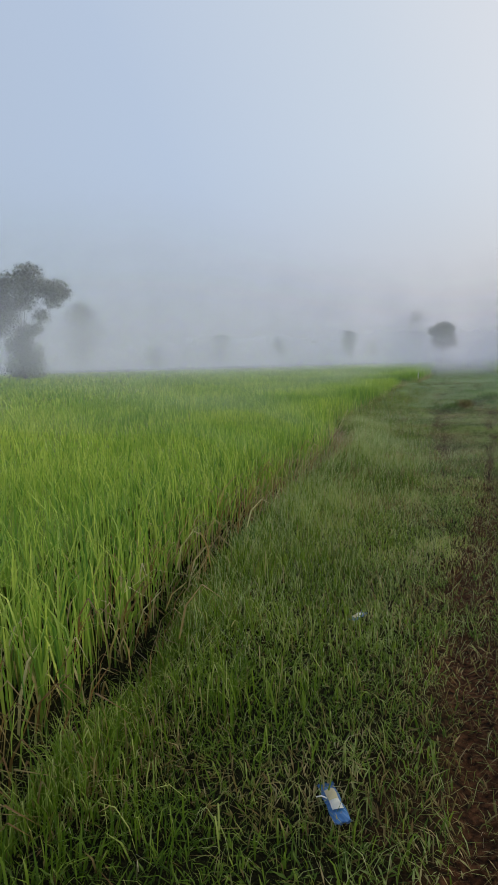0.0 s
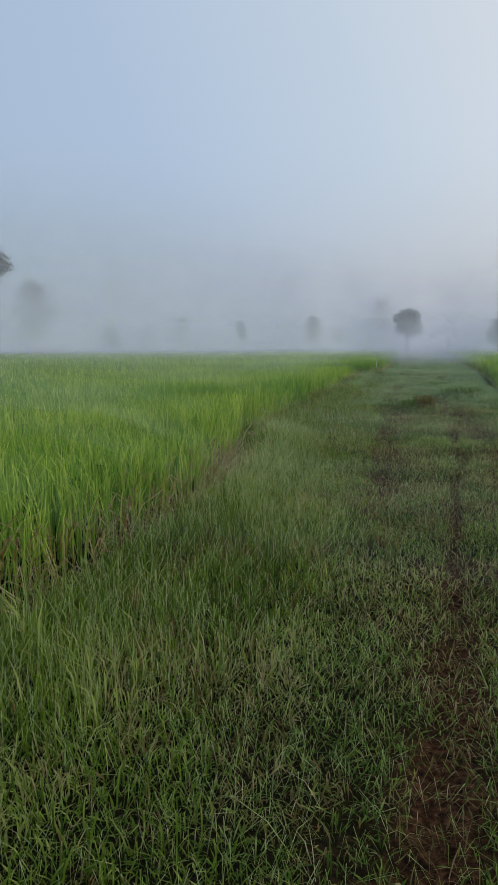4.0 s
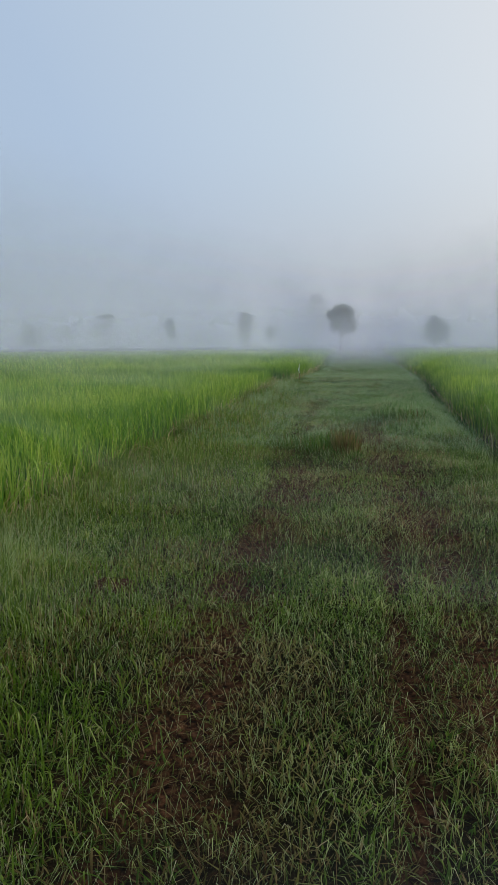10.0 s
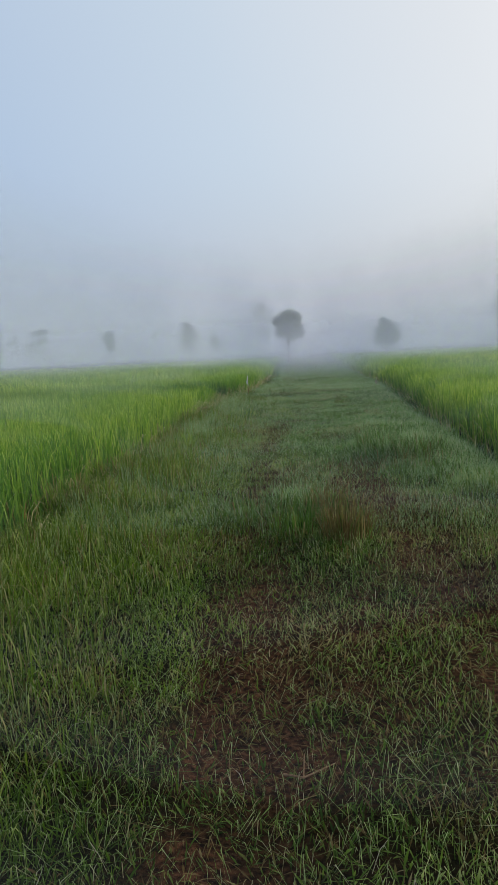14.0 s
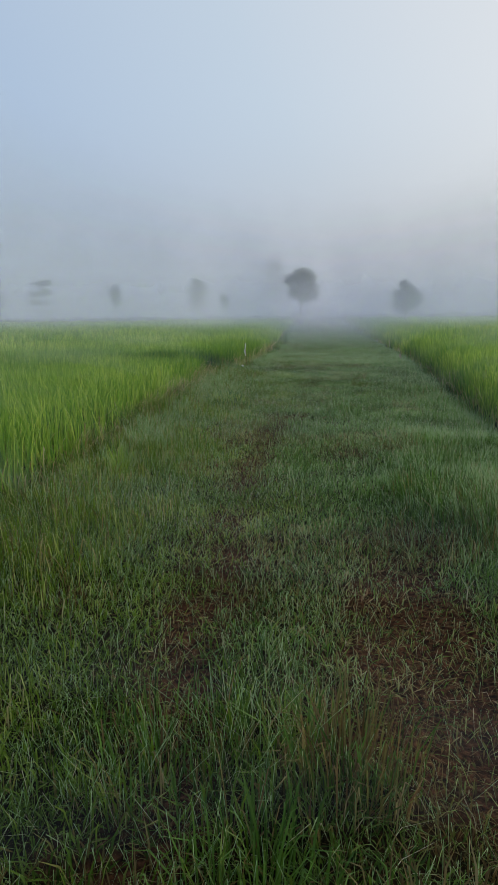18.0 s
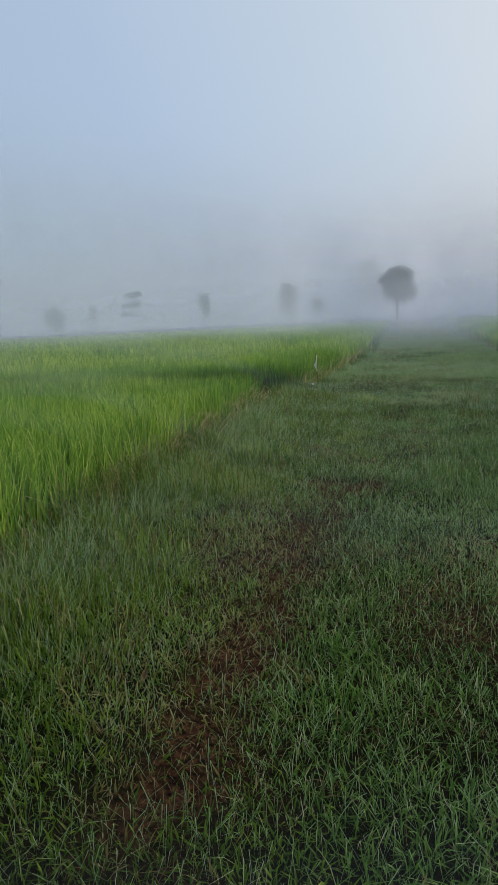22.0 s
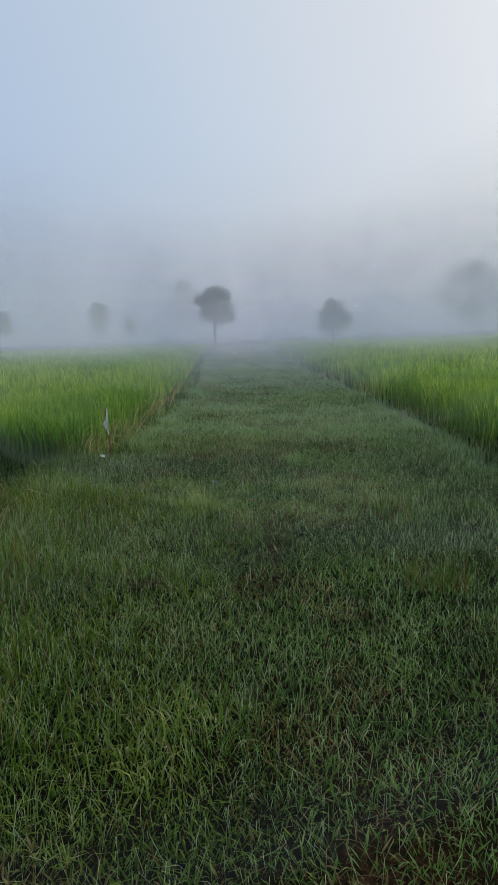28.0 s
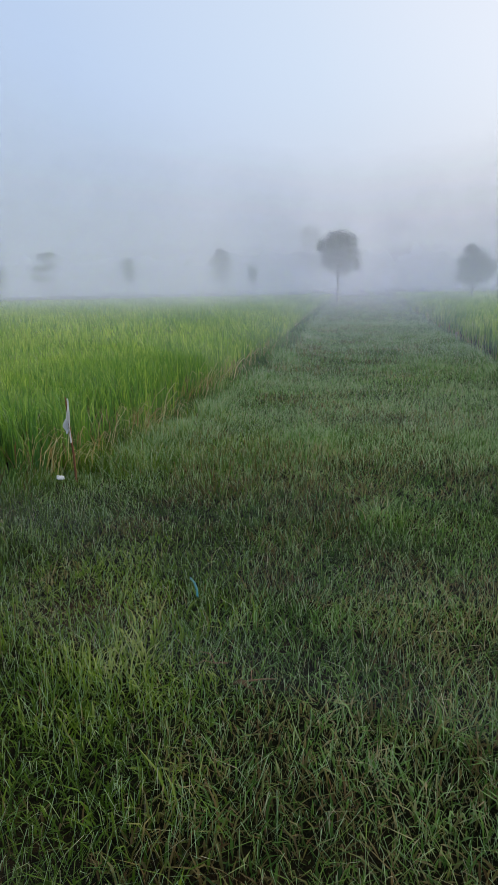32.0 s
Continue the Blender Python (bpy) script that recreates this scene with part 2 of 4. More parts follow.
def vnoise(x, y, scale):
    """Smooth value noise of 0 to 1 with features of about that many metres."""
    x, y = np.asarray(x, float) / scale + 40.3, np.asarray(y, float) / scale + 17.9
    i, j = np.floor(x).astype(int), np.floor(y).astype(int)
    u, v = x - i, y - j
    u, v = u * u * (3 - 2 * u), v * v * (3 - 2 * v)
    p = lambda a, b: LATTICE[a % 256, b % 256]
    return (p(i, j) * (1 - u) + p(i + 1, j) * u) * (1 - v) + (p(i, j + 1) * (1 - u) + p(i + 1, j + 1) * u) * v


# field edges: the foot of the rice along the track
LEFT_Y, LEFT_X = (-6, 3, 5, 8, 11, 13, 15.3, 18, 34, 35.6), (-1.85, -1.95, -2.2, -2.25, -2.05, -2.35, -2.85, -2.65, -2.62, -2.85)
LEFT2_Y, LEFT2_X = (37.6, 39.5, 43, 50, 70, 130), (-2.35, -2.12, -1.95, -1.85, -2.4, -3.4)
RIGHT_Y, RIGHT_X = (-6, 15, 22, 30, 36, 41, 55, 80, 130), (2.65, 2.65, 2.6, 2.8, 3.05, 3.3, 3.25, 3.4, 4.0)
GAP = (35.6, 37.6)                      # the drain between the two left plots


def left_edge(y):
    return np.where(np.asarray(y) < GAP[1], np.interp(y, LEFT_Y, LEFT_X), np.interp(y, LEFT2_Y, LEFT2_X))


def right_edge(y):
    return np.interp(y, RIGHT_Y, RIGHT_X)


def strip(x, y, ys, xs, width):
    inside = np.clip((y - ys[0]) / 0.8, 0, 1) * np.clip((ys[-1] - y) / 0.8, 0, 1)
    return np.exp(-((x - np.interp(y, ys, xs)) / width) ** 2) * inside


# wheel tracks (y, x) and bare patches (x, y, half width, half length)
TRACK_MID = ((0, 2.4, 4.5, 8, 11, 12.75, 16.5), (0.02, 0.0, -0.05, 0.30, 0.43, 0.60, 0.60))
TRACK_MID2 = ((1, 4.3, 6, 8.5), (0.16, 0.10, 0.22, 0.42))
TRACK_LEFT = ((9.5, 11.5, 15, 17, 20, 22, 24.5, 28.0), (-0.28, -0.27, -0.40, -0.30, -0.5, -0.60, -0.68, -0.52))
RUT_LEFT = ((16.8, 17.6, 18.1, 18.6, 19.2), (-0.46, -0.54, -0.62, -0.69, -0.62))
TRACK_RIGHT = ((6, 10, 12.5, 16, 19, 20, 22, 24), (1.1, 1.15, 1.15, 0.95, 0.85, 0.78, 0.5, 0.62))
PATCHES = ((-1.2, 14.45, 0.34, 0.36), (-1.2, 14.45, 0.22, 0.24), (-1.25, 27.3, 0.35, 0.45), (-1.0, 26.5, 0.3, 0.4), (0.1, 30.0, 0.4, 0.8), (-0.3, 28.9, 0.2, 0.25), (-0.75, 28.95, 0.15, 0.2), (-0.45, 15.3, 0.3, 0.5),
           (0.45, 21.4, 0.4, 0.9), (-0.1, 17.5, 0.5, 0.9), (-0.45, 16.7, 0.16, 1.0), (0.35, 18.3, 0.35, 0.7), (0.2, 25.9, 0.3, 0.6), (-0.75, 27.4, 0.35, 0.4), (-0.62, 22.6, 0.3, 0.6),
           (-1.34, 27.9, 0.25, 0.3), (-0.46, 28.7, 0.3, 0.3), (-0.93, 26.74, 0.25, 0.25), (-0.28, 29.75, 0.25, 0.3), (-0.58, 26.4, 0.2, 0.3), (-0.36, 18.3, 0.2, 0.5), (-1.4, 22.2, 0.2, 0.3), (0.55, 21.9, 0.35, 0.5), (-0.2, 12.2, 0.3, 0.5),
           (-0.55, 28.0, 0.35, 0.3), (-0.98, 35.5, 0.3, 0.3), (-0.07, 33.45, 0.06, 0.4))


def bareness(x, y):
    n1, n2 = vnoise(x, y, 0.55), vnoise(x, y, 0.13)
    b = 0.85 * strip(x, y, *TRACK_LEFT, 0.21) + 1.15 * strip(x, y, *TRACK_RIGHT, 0.28)
    b = b + 1.5 * strip(x, y, *TRACK_MID, 0.055) + 1.3 * strip(x, y, *TRACK_MID2, 0.04) + 1.3 * strip(x, y, *RUT_LEFT, 0.07)
    b = b + 0.45 * strip(x, y, (-3, 4, 9.5), (0.0, 0.0, 0.35), 0.32)
    for px_, py_, w, l in PATCHES:
        b = b + 0.68 * np.exp(-((x - px_) / w) ** 2 - ((y - py_) / l) ** 2)
    n3 = vnoise(x, y, 0.3)
    b = b * np.clip(0.1 + 1.7 * (0.5 * n1 + 0.5 * n3 - 0.12), 0, 1.3) + 0.5 * np.clip(n1 * 0.7 + n2 * 0.5 - 0.72, 0, 1) * (np.abs(x - 0.2) < 1.5)
    return np.clip(b * (0.3 + 1.1 * n2), 0, 0.9)


def ground_z(x, y):
    x, y = np.asarray(x, float), np.asarray(y, float)
    z = 0.05 * (vnoise(x, y, 1.6) - 0.5) + 0.025 * (vnoise(x, y, 0.35) - 0.5)
    near = np.clip(1 - np.abs(x - 0.2) / 12, 0, 1)
    z = z * (0.35 + 0.65 * near)
    z = z - 0.06 * strip(x, y, *RUT_LEFT, 0.08) - 0.045 * strip(x, y, *TRACK_MID, 0.07) - 0.03 * strip(x, y, *TRACK_LEFT, 0.22) - 0.03 * strip(x, y, *TRACK_RIGHT, 0.25)
    le, re = left_edge(y), right_edge(y)
    z = z - (0.16 + 0.14 * np.clip((15 - y) / 3, 0, 1)) * np.exp(-((x - le - 0.14) / 0.22) ** 2) * np.clip((46 - y) / 6, 0, 1) - 0.34 * np.exp(-((x - re + 0.15) / 0.32) ** 2)
    z = z - 0.08 * (x < le) - 0.08 * (x > re)
    gap = np.exp(-((y - 36.7) / 0.7) ** 2) * np.clip((-2.6 - x) / 0.5, 0, 1)
    return z - 0.14 * gap


def link_mesh(name, verts, faces_flat, starts, mat, parent=None, tone=None, dry=None):
    """A mesh from flat arrays: vertex places, corner indices and the first corner of each face."""
    me = bpy.data.meshes.new(name)
    me.vertices.add(len(verts))
    me.vertices.foreach_set("co", np.ascontiguousarray(verts, np.float32).ravel())
    me.loops.add(len(faces_flat))
    me.loops.foreach_set("vertex_index", np.ascontiguousarray(faces_flat, np.int32))
    me.polygons.add(len(starts))
    me.polygons.foreach_set("loop_start", np.ascontiguousarray(starts, np.int32))
    me.update(calc_edges=True)
    for key, values in (("tone", tone), ("dry", dry)):
        if values is not None:
            me.attributes.new(key, "FLOAT", "POINT").data.foreach_set("value", np.ascontiguousarray(values, np.float32))
    me.materials.append(mat)
    ob = new(name, me)
    ob.parent = parent
    return ob


def grid_sheet(name, xs, ys, zfun, mat, dry=None, smooth=True):
    gx, gy = np.meshgrid(xs, ys)
    x, y = gx.ravel(), gy.ravel()
    nx, ny = len(xs), len(ys)
    a = (np.arange(ny - 1)[:, None] * nx + np.arange(nx - 1)[None]).ravel()
    quads = np.stack([a, a + 1, a + nx + 1, a + nx], 1)
    ob = link_mesh(name, np.stack([x, y, zfun(x, y)], 1), quads.ravel(), np.arange(len(quads)) * 4, mat, dry=None if dry is None else dry(x, y))
    if smooth:
        ob.data.polygons.foreach_set("use_smooth", np.ones(len(quads), bool))
    return ob


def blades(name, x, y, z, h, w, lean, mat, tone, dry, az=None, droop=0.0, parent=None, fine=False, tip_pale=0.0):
    """Grass: tapered bent strips rooted at x, y, z; fine ones have one bend more. tip_pale: light on the tips, put into
    the tone.
    """
    n = len(x)
    az = rng.random(n) * 2 * np.pi if az is None else az
    turn = az + np.pi / 2 + rng.normal(0, 0.5, n)
    d = np.stack([np.cos(az), np.sin(az), np.zeros(n)], 1)
    s = np.stack([np.cos(turn), np.sin(turn), np.zeros(n)], 1) * (w / 2)[:, None]
    base = np.stack([x, y, z], 1)
    up = np.array([0, 0, 1.0])
    m1 = base + d * (lean * h * 0.15)[:, None] + up * (h * 0.42)[:, None]
    m2 = base + d * (lean * h * 0.48)[:, None] + up * (h * (0.78 - droop * 0.05))[:, None]
    tip = base + d * (lean * h)[:, None] + up * (h * (1.0 - droop * 0.35))[:, None]
    if fine:
        v, corners, cut = [base - s * 0.8, base + s * 0.8, m1 - s, m1 + s, m2 - s * 0.75, m2 + s * 0.75, tip], (0, 1, 3, 2, 2, 3, 5, 4, 4, 5, 6), (0, 4, 8)
    else:
        m = (m1 + m2) / 2
        v, corners, cut = [base - s * 0.9, base + s * 0.9, m - s, m + s, tip], (0, 1, 3, 2, 2, 3, 4), (0, 4)
    k = len(v)
    loops = ((np.arange(n) * k)[:, None] + np.array(corners)).ravel()
    starts = ((np.arange(n) * len(corners))[:, None] + np.array(cut)).ravel()
    tip_light = np.array((0, 0, 0.25, 0.25, 0.6, 0.6, 1.0) if fine else (0, 0, 0.4, 0.4, 1.0)) * tip_pale
    return link_mesh(name, np.stack(v, 1).reshape(-1, 3), loops, starts, mat, parent, np.clip(tone[:, None] + tip_light, 0, 1).ravel(), np.repeat(dry, k))


def spaced(lo, hi, fine_lo, fine_hi, step, grow=1.35):
    """Coordinates that are close together in one stretch and spread out beyond it."""
    out = list(np.arange(fine_lo, fine_hi + step / 2, step))
    s = step
    while out[-1] < hi:
        s *= grow
        out.append(min(out[-1] + s, hi))
    s = step
    while out[0] > lo:
        s *= grow
        out.insert(0, max(out[0] - s, lo))
    return np.array(out)


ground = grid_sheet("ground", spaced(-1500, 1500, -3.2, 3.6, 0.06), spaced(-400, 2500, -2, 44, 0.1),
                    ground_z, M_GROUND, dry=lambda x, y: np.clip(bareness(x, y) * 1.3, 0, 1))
tagged(ground, "brown soil with worn wheel tracks under short grass", "ground", kind="structure")

# ---------------------------------------------------------------- turf of the track
SOFT_TUFTS = ((-0.45, 20.6, 0.42, 0.95, 0.20), (-0.05, 21.1, 0.25, 0.6, 0.16), (0.14, 19.5, 0.2, 0.35, 0.16), (0.95, 24.0, 0.35, 1.5, 0.30), (1.5, 23.6, 0.4, 1.6, 0.34),
              (0.35, 29.2, 0.3, 0.5, 0.16), (1.25, 27.2, 0.5, 1.4, 0.18), (-1.45, 30.0, 0.3, 0.9, 0.22), (-1.6, 8.5, 0.6, 2.6, 0.20), (-0.8, 9.0, 0.45, 2.2, 0.16), (-1.9, 13.5, 0.6, 2.4, 0.18),
              (-2.0, 31.0, 0.45, 3.2, 0.14), (0.9, 34.4, 0.45, 0.8, 0.08), (-0.9, 34.0, 0.8, 1.2, 0.05), (-0.4, 38.6, 1.0, 0.7, 0.08), (-0.9, 32.5, 0.5, 1.0, 0.05), (0.6, 36.5, 0.8, 1.2, 0.04))


def turf_height(x, y):
    edge = np.minimum(x - left_edge(y), right_edge(y) - x)
    h = 0.045 + 0.13 * vnoise(x, y, 0.6) ** 2
    h = h + 0.28 * np.exp(-(np.clip(edge, 0, 9) / 0.7) ** 2) * (0.5 + vnoise(x, y, 0.5))
    for px_, py_, w, l, t in SOFT_TUFTS:
        h = h + t * np.exp(-((x - px_) / w) ** 2 - ((y - py_) / l) ** 2) * (0.6 + 0.6 * vnoise(x, y, 0.25))
    return h * (1 - 0.45 * bareness(x, y))


def by_side(x, y, inner, outer):
    """Yellow-green turf beside the first plot, darker wet turf on the track."""
    left = x + 0.9 * (vnoise(x, y, 1.1) - 0.5) + 0.5 * (rng.random(len(x)) - 0.5) < -0.45
    return ((left, inner), (~left, outer)) if inner is not outer else ((np.ones(len(x), bool), outer),)


def turf(y0, y1, leaf_density, blade_density, width, inner, outer, label):
    """Short leaves close over the soil, taller blades, and dry straw lying about."""
    def scatter(density):
        n = int((y1 - y0) * 6.4 * density)
        x, y = rng.uniform(-2.95, 3.45, n), rng.uniform(y0, y1, n) + rng.normal(0, 0.7, n)     # stretches run into each other
        b = bareness(x, y)
        keep = (x > left_edge(y) - 0.2 + 0.5 * np.clip((15 - y) / 3, 0, 1) * vnoise(x * 0, y, 0.9)) & (x < right_edge(y) - 0.05)
        return x[keep], y[keep], b[keep]

    def hues(x, y, n, b):
        lush = np.clip((y - 16) / 5, 0, 1)      # darker, greener turf farther along the track
        verge = np.clip((-0.25 - x) / 0.6, 0, 1) * np.clip((19 - y) / 3, 0, 1)     # lush uncut grass along the first plot
        # Past y = 37 the tone rises: far haze put into the grass colour.
        tone = np.clip(0.15 - 0.03 * lush + 0.10 * verge + 0.45 * (vnoise(x + 7, y, 0.7) - 0.5) + 0.10 * np.exp(-((y - 26.5) / 4) ** 2) - 0.08 * np.clip((y - 31.5) / 2, 0, 1) + 0.22 * np.clip((y - 37) / 4, 0, 1) - 0.06 * np.exp(-((y - 15) / 3) ** 2) + 0.5 * vnoise(x, y, 0.9) * vnoise(x, y, 0.22) * 1.6 + rng.normal(0, 0.2, n), 0, 1)
        dry = np.where(rng.random(n) < 0.06 - 0.03 * lush + 0.6 * b + (0.32 - 0.2 * lush) * (1 - 0.8 * verge) * (vnoise(x, y, 1.3) * 0.6 + vnoise(x, y, 0.35) * 0.5 > 0.66) + 0.5 * (np.abs(x - 0.1) < 1.5) * (vnoise(x + 31, y + 5, 0.8) + 0.35 * vnoise(x, y, 0.2) > 0.82), rng.uniform(0.35, 1, n), 0)
        return tone, dry

    x, y, b = scatter(leaf_density)
    keep = rng.random(len(x)) > b * 0.85
    x, y, b = x[keep], y[keep], b[keep]
    n = len(x)
    L, az = rng.uniform(0.026, 0.078, n) * (width / 0.006) ** 0.5, rng.random(n) * 2 * np.pi
    rise = rng.uniform(0.25, 1.25, n)
    d = np.stack([np.cos(az) * np.cos(rise), np.sin(az) * np.cos(rise), np.sin(rise)], 1) * L[:, None]
    side = np.stack([-np.sin(az), np.cos(az), rng.normal(0, 0.35, n)], 1) * (width * rng.uniform(0.7, 1.45, n))[:, None]
    base = np.stack([x, y, ground_z(x, y) + rng.uniform(0, 0.35, n) * np.minimum(turf_height(x, y), 0.07)], 1)
    mid = base + d * 0.45 + np.array([0, 0, 0.004])
    v = np.stack([base, mid + side * 0.55, base + d, mid - side * 0.55], 1)
    tone, dry = hues(x, y, n, b)
    for pick, mat in by_side(x, y, inner, outer):
        n = int(pick.sum())
        # Darker base, lighter tip: shade at the leaf's foot is put into the tone.
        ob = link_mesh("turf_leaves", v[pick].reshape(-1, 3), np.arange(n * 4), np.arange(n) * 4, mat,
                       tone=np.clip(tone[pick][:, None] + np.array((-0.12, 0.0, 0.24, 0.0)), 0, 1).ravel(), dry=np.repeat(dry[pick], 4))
        tagged(ob, label, "grass", kind="stuff")

    x, y, b = scatter(blade_density)
    H = turf_height(x, y)
    keep = rng.random(len(x)) < np.clip(H / 0.16, 0.12, 1) * (1 - 0.85 * b)
    x, y, b, H = x[keep], y[keep], b[keep], H[keep]
    n = len(x)
    tone, dry = hues(x, y, n, b * 0.6)
    lean = np.abs(rng.normal(1.0, 0.5, n)) * np.clip(0.10 / H, 0.4, 1.5)
    tall, wide = H * rng.uniform(0.4, 0.95, n), width * rng.uniform(0.6, 1.2, n) * np.clip(H / 0.12, 0.8, 1.25)
    for pick, mat in by_side(x, y, inner, outer):
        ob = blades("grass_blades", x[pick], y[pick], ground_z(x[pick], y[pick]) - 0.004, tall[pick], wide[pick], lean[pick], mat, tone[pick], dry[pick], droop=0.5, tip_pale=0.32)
        tagged(ob, "taller grass blades standing in the turf", "grass", kind="stuff")

    x, y, b = scatter(420 * min(1, (0.006 / width) ** 1.5))
    keep = rng.random(len(x)) < 0.12 + 0.88 * b
    x, y = x[keep], y[keep]
    n = len(x)
    ob = blades("straw", x, y, ground_z(x, y) + 0.012 + 0.02 * rng.random(n), rng.uniform(0.015, 0.035, n), width * 0.55 * rng.uniform(0.6, 1.2, n),
                rng.uniform(2.0, 5.5, n), outer, rng.uniform(0.05, 0.75, n), rng.uniform(0.75, 1, n), droop=1.0)
    return tagged(ob, "pale dry straw lying on the turf", "straw", kind="stuff")


turf(0.8, 12, 2400, 1000, 0.006, M_TURF_YOUNG, M_TURF, "short dewy turf with brown patches on the track")
turf(12, 22, 2400, 1000, 0.006, M_TURF_YOUNG, M_TURF, "short dewy turf with brown patches on the track")
turf(22, 40, 2400, 1000, 0.006, M_TURF_YOUNG, M_TURF_WET, "short dense dewy turf on the track")
turf(40, 60, 420, 300, 0.013, M_TURF_WET, M_TURF_WET, "short grass on the farther part of the track")
turf(60, 125, 90, 90, 0.03, M_TURF_WET, M_TURF_WET, "short grass on the misty far part of the track")


def haze_stalks(y0, y1, density, width, mat):
    """Fine upright stalks and seed heads over mown turf, paled in place of haze."""
    n = int((y1 - y0) * 6.4 * density)
    x, y = rng.uniform(-2.95, 3.45, n), rng.uniform(y0, y1, n)
    keep = (x > left_edge(y) - 0.1) & (x < right_edge(y) - 0.4) & (rng.random(n) > 0.75 * bareness(x, y)) & (rng.random(n) < 0.35 + 0.9 * vnoise(x, y, 0.7))
    x, y = x[keep], y[keep]
    n = len(x)
    h = np.minimum(0.025 + turf_height(x, y), 0.12) * rng.uniform(0.45, 1.15, n)
    ob = blades("haze_stalks", x, y, ground_z(x, y), h, width * rng.uniform(0.6, 1.3, n), np.abs(rng.normal(1.0, 0.6, n)), mat,
                rng.random(n), np.where(rng.random(n) < 0.12, rng.random(n), 0), droop=0.9)
    return tagged(ob, "fine dewy stalks over the turf, paled in place of haze", "grass", kind="stuff")


haze_stalks(1.6, 15, 500, 0.0024, M_HAZE_STALK_YOUNG)
haze_stalks(14, 27, 500, 0.0024, M_HAZE_STALK)
haze_stalks(27, 42, 500, 0.0024, M_HAZE_STALK)
haze_stalks(42, 62, 300, 0.004, M_HAZE_STALK)
haze_stalks(62, 125, 50, 0.010, M_HAZE_STALK)


def seed_stalks(y0, y1, density, width, mat):
    """Hair-thin upright seed stalks over the turf, paled in place of low haze."""
    n = int((y1 - y0) * 6.2 * density)
    x, y = rng.uniform(-2.85, 3.35, n), rng.uniform(y0, y1, n)
    keep = (x > left_edge(y) + 0.45) & (x < right_edge(y) - 0.4) & (rng.random(n) > 0.8 * bareness(x, y)) & (rng.random(n) < 0.25 + 1.1 * vnoise(x + 3, y, 0.8)) & (rng.random(n) < np.clip((y1 + 3 - y) / 6, 0, 1))
    x, y = x[keep], y[keep]
    n = len(x)
    h, az = rng.uniform(0.05, 0.13, n), rng.random(n) * 2 * np.pi
    h = h * (1 + 1.3 * np.exp(-np.clip(x - left_edge(y) - 0.3, 0, 9) / 0.45) * (y < 36))       # taller on the verge
    h = h + 0.8 * np.clip(turf_height(x, y) - 0.13, 0, 0.4)            # and over the tufts
    lean = np.abs(rng.normal(0.55, 0.4, n)) * h
    turn = rng.normal(0, 0.6, n)
    base = np.stack([x, y, ground_z(x, y)], 1)
    side = np.stack([np.cos(turn), np.sin(turn), np.zeros(n)], 1) * (width * rng.uniform(0.7, 1.3, n))[:, None]
    tip = base + np.stack([np.cos(az) * lean, np.sin(az) * lean, h], 1)
    v = np.stack([base, tip - side * 0.6, tip + side * 0.6], 1).reshape(-1, 3)
    ob = link_mesh("seed_stalks", v, np.arange(n * 3), np.arange(n) * 3, mat, tone=np.repeat(rng.random(n), 3), dry=np.repeat(np.where(rng.random(n) < 0.2, rng.random(n), 0), 3))
    return tagged(ob, "hair-thin seed stalks over the turf, paled in place of haze", "grass", kind="stuff")


seed_stalks(3, 20, 800, 0.0016, M_SEED)
seed_stalks(20, 44, 1000, 0.0017, M_SEED_BLUISH)
seed_stalks(38, 64, 420, 0.004, M_SEED_BLUISH)
seed_stalks(58, 122, 90, 0.012, M_SEED_BLUISH)


def verge_grass(y0, y1, reach, density, tall, dryness, mat, label):
    """Uncut grass between the mown track and the first plot."""
    n = int((y1 - y0) * reach * density)
    y = rng.uniform(y0, y1, n)
    u = 1.2 * reach * rng.random(n) ** 1.8
    x = left_edge(y) + 0.05 + 0.3 * np.clip((15 - y) / 3, 0, 1) * vnoise(y * 0, y, 0.9) + u
    clump = vnoise(x, y, 0.45)
    keep = rng.random(n) < np.clip(1.9 * clump - 0.25, 0.05, 1)
    x, y, u, clump = x[keep], y[keep], u[keep], clump[keep]
    n = len(x)
    h = tall * (1 - 0.6 * u / reach) * rng.uniform(0.45, 1.1, n) * (0.6 + 0.7 * clump)
    ob = blades("verge_grass", x, y, ground_z(x, y), h, rng.uniform(0.003, 0.008, n), np.abs(rng.normal(0.38, 0.28, n)), mat,
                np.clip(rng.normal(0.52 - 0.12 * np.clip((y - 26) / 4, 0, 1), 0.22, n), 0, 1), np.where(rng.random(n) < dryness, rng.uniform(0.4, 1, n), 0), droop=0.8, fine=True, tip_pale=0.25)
    return tagged(ob, label, "grass", kind="stuff")


verge_grass(1.8, 12, 1.3, 900, 0.32, 0.12, M_TURF_YOUNG, "uncut yellow-green grass along the rice")
verge_grass(12, 21, 1.45, 1100, 0.40, 0.2, M_TURF_YOUNG, "tall seeding yellow-green grass along the rice")
verge_grass(21, 35.4, 1.25, 1300, 0.52, 0.25, M_TURF_YOUNG, "tall seeding yellow-green grass along the rice")
verge_grass(37.4, 48, 1.0, 500, 0.28, 0.2, M_TURF_WET, "tall grass along the second plot")


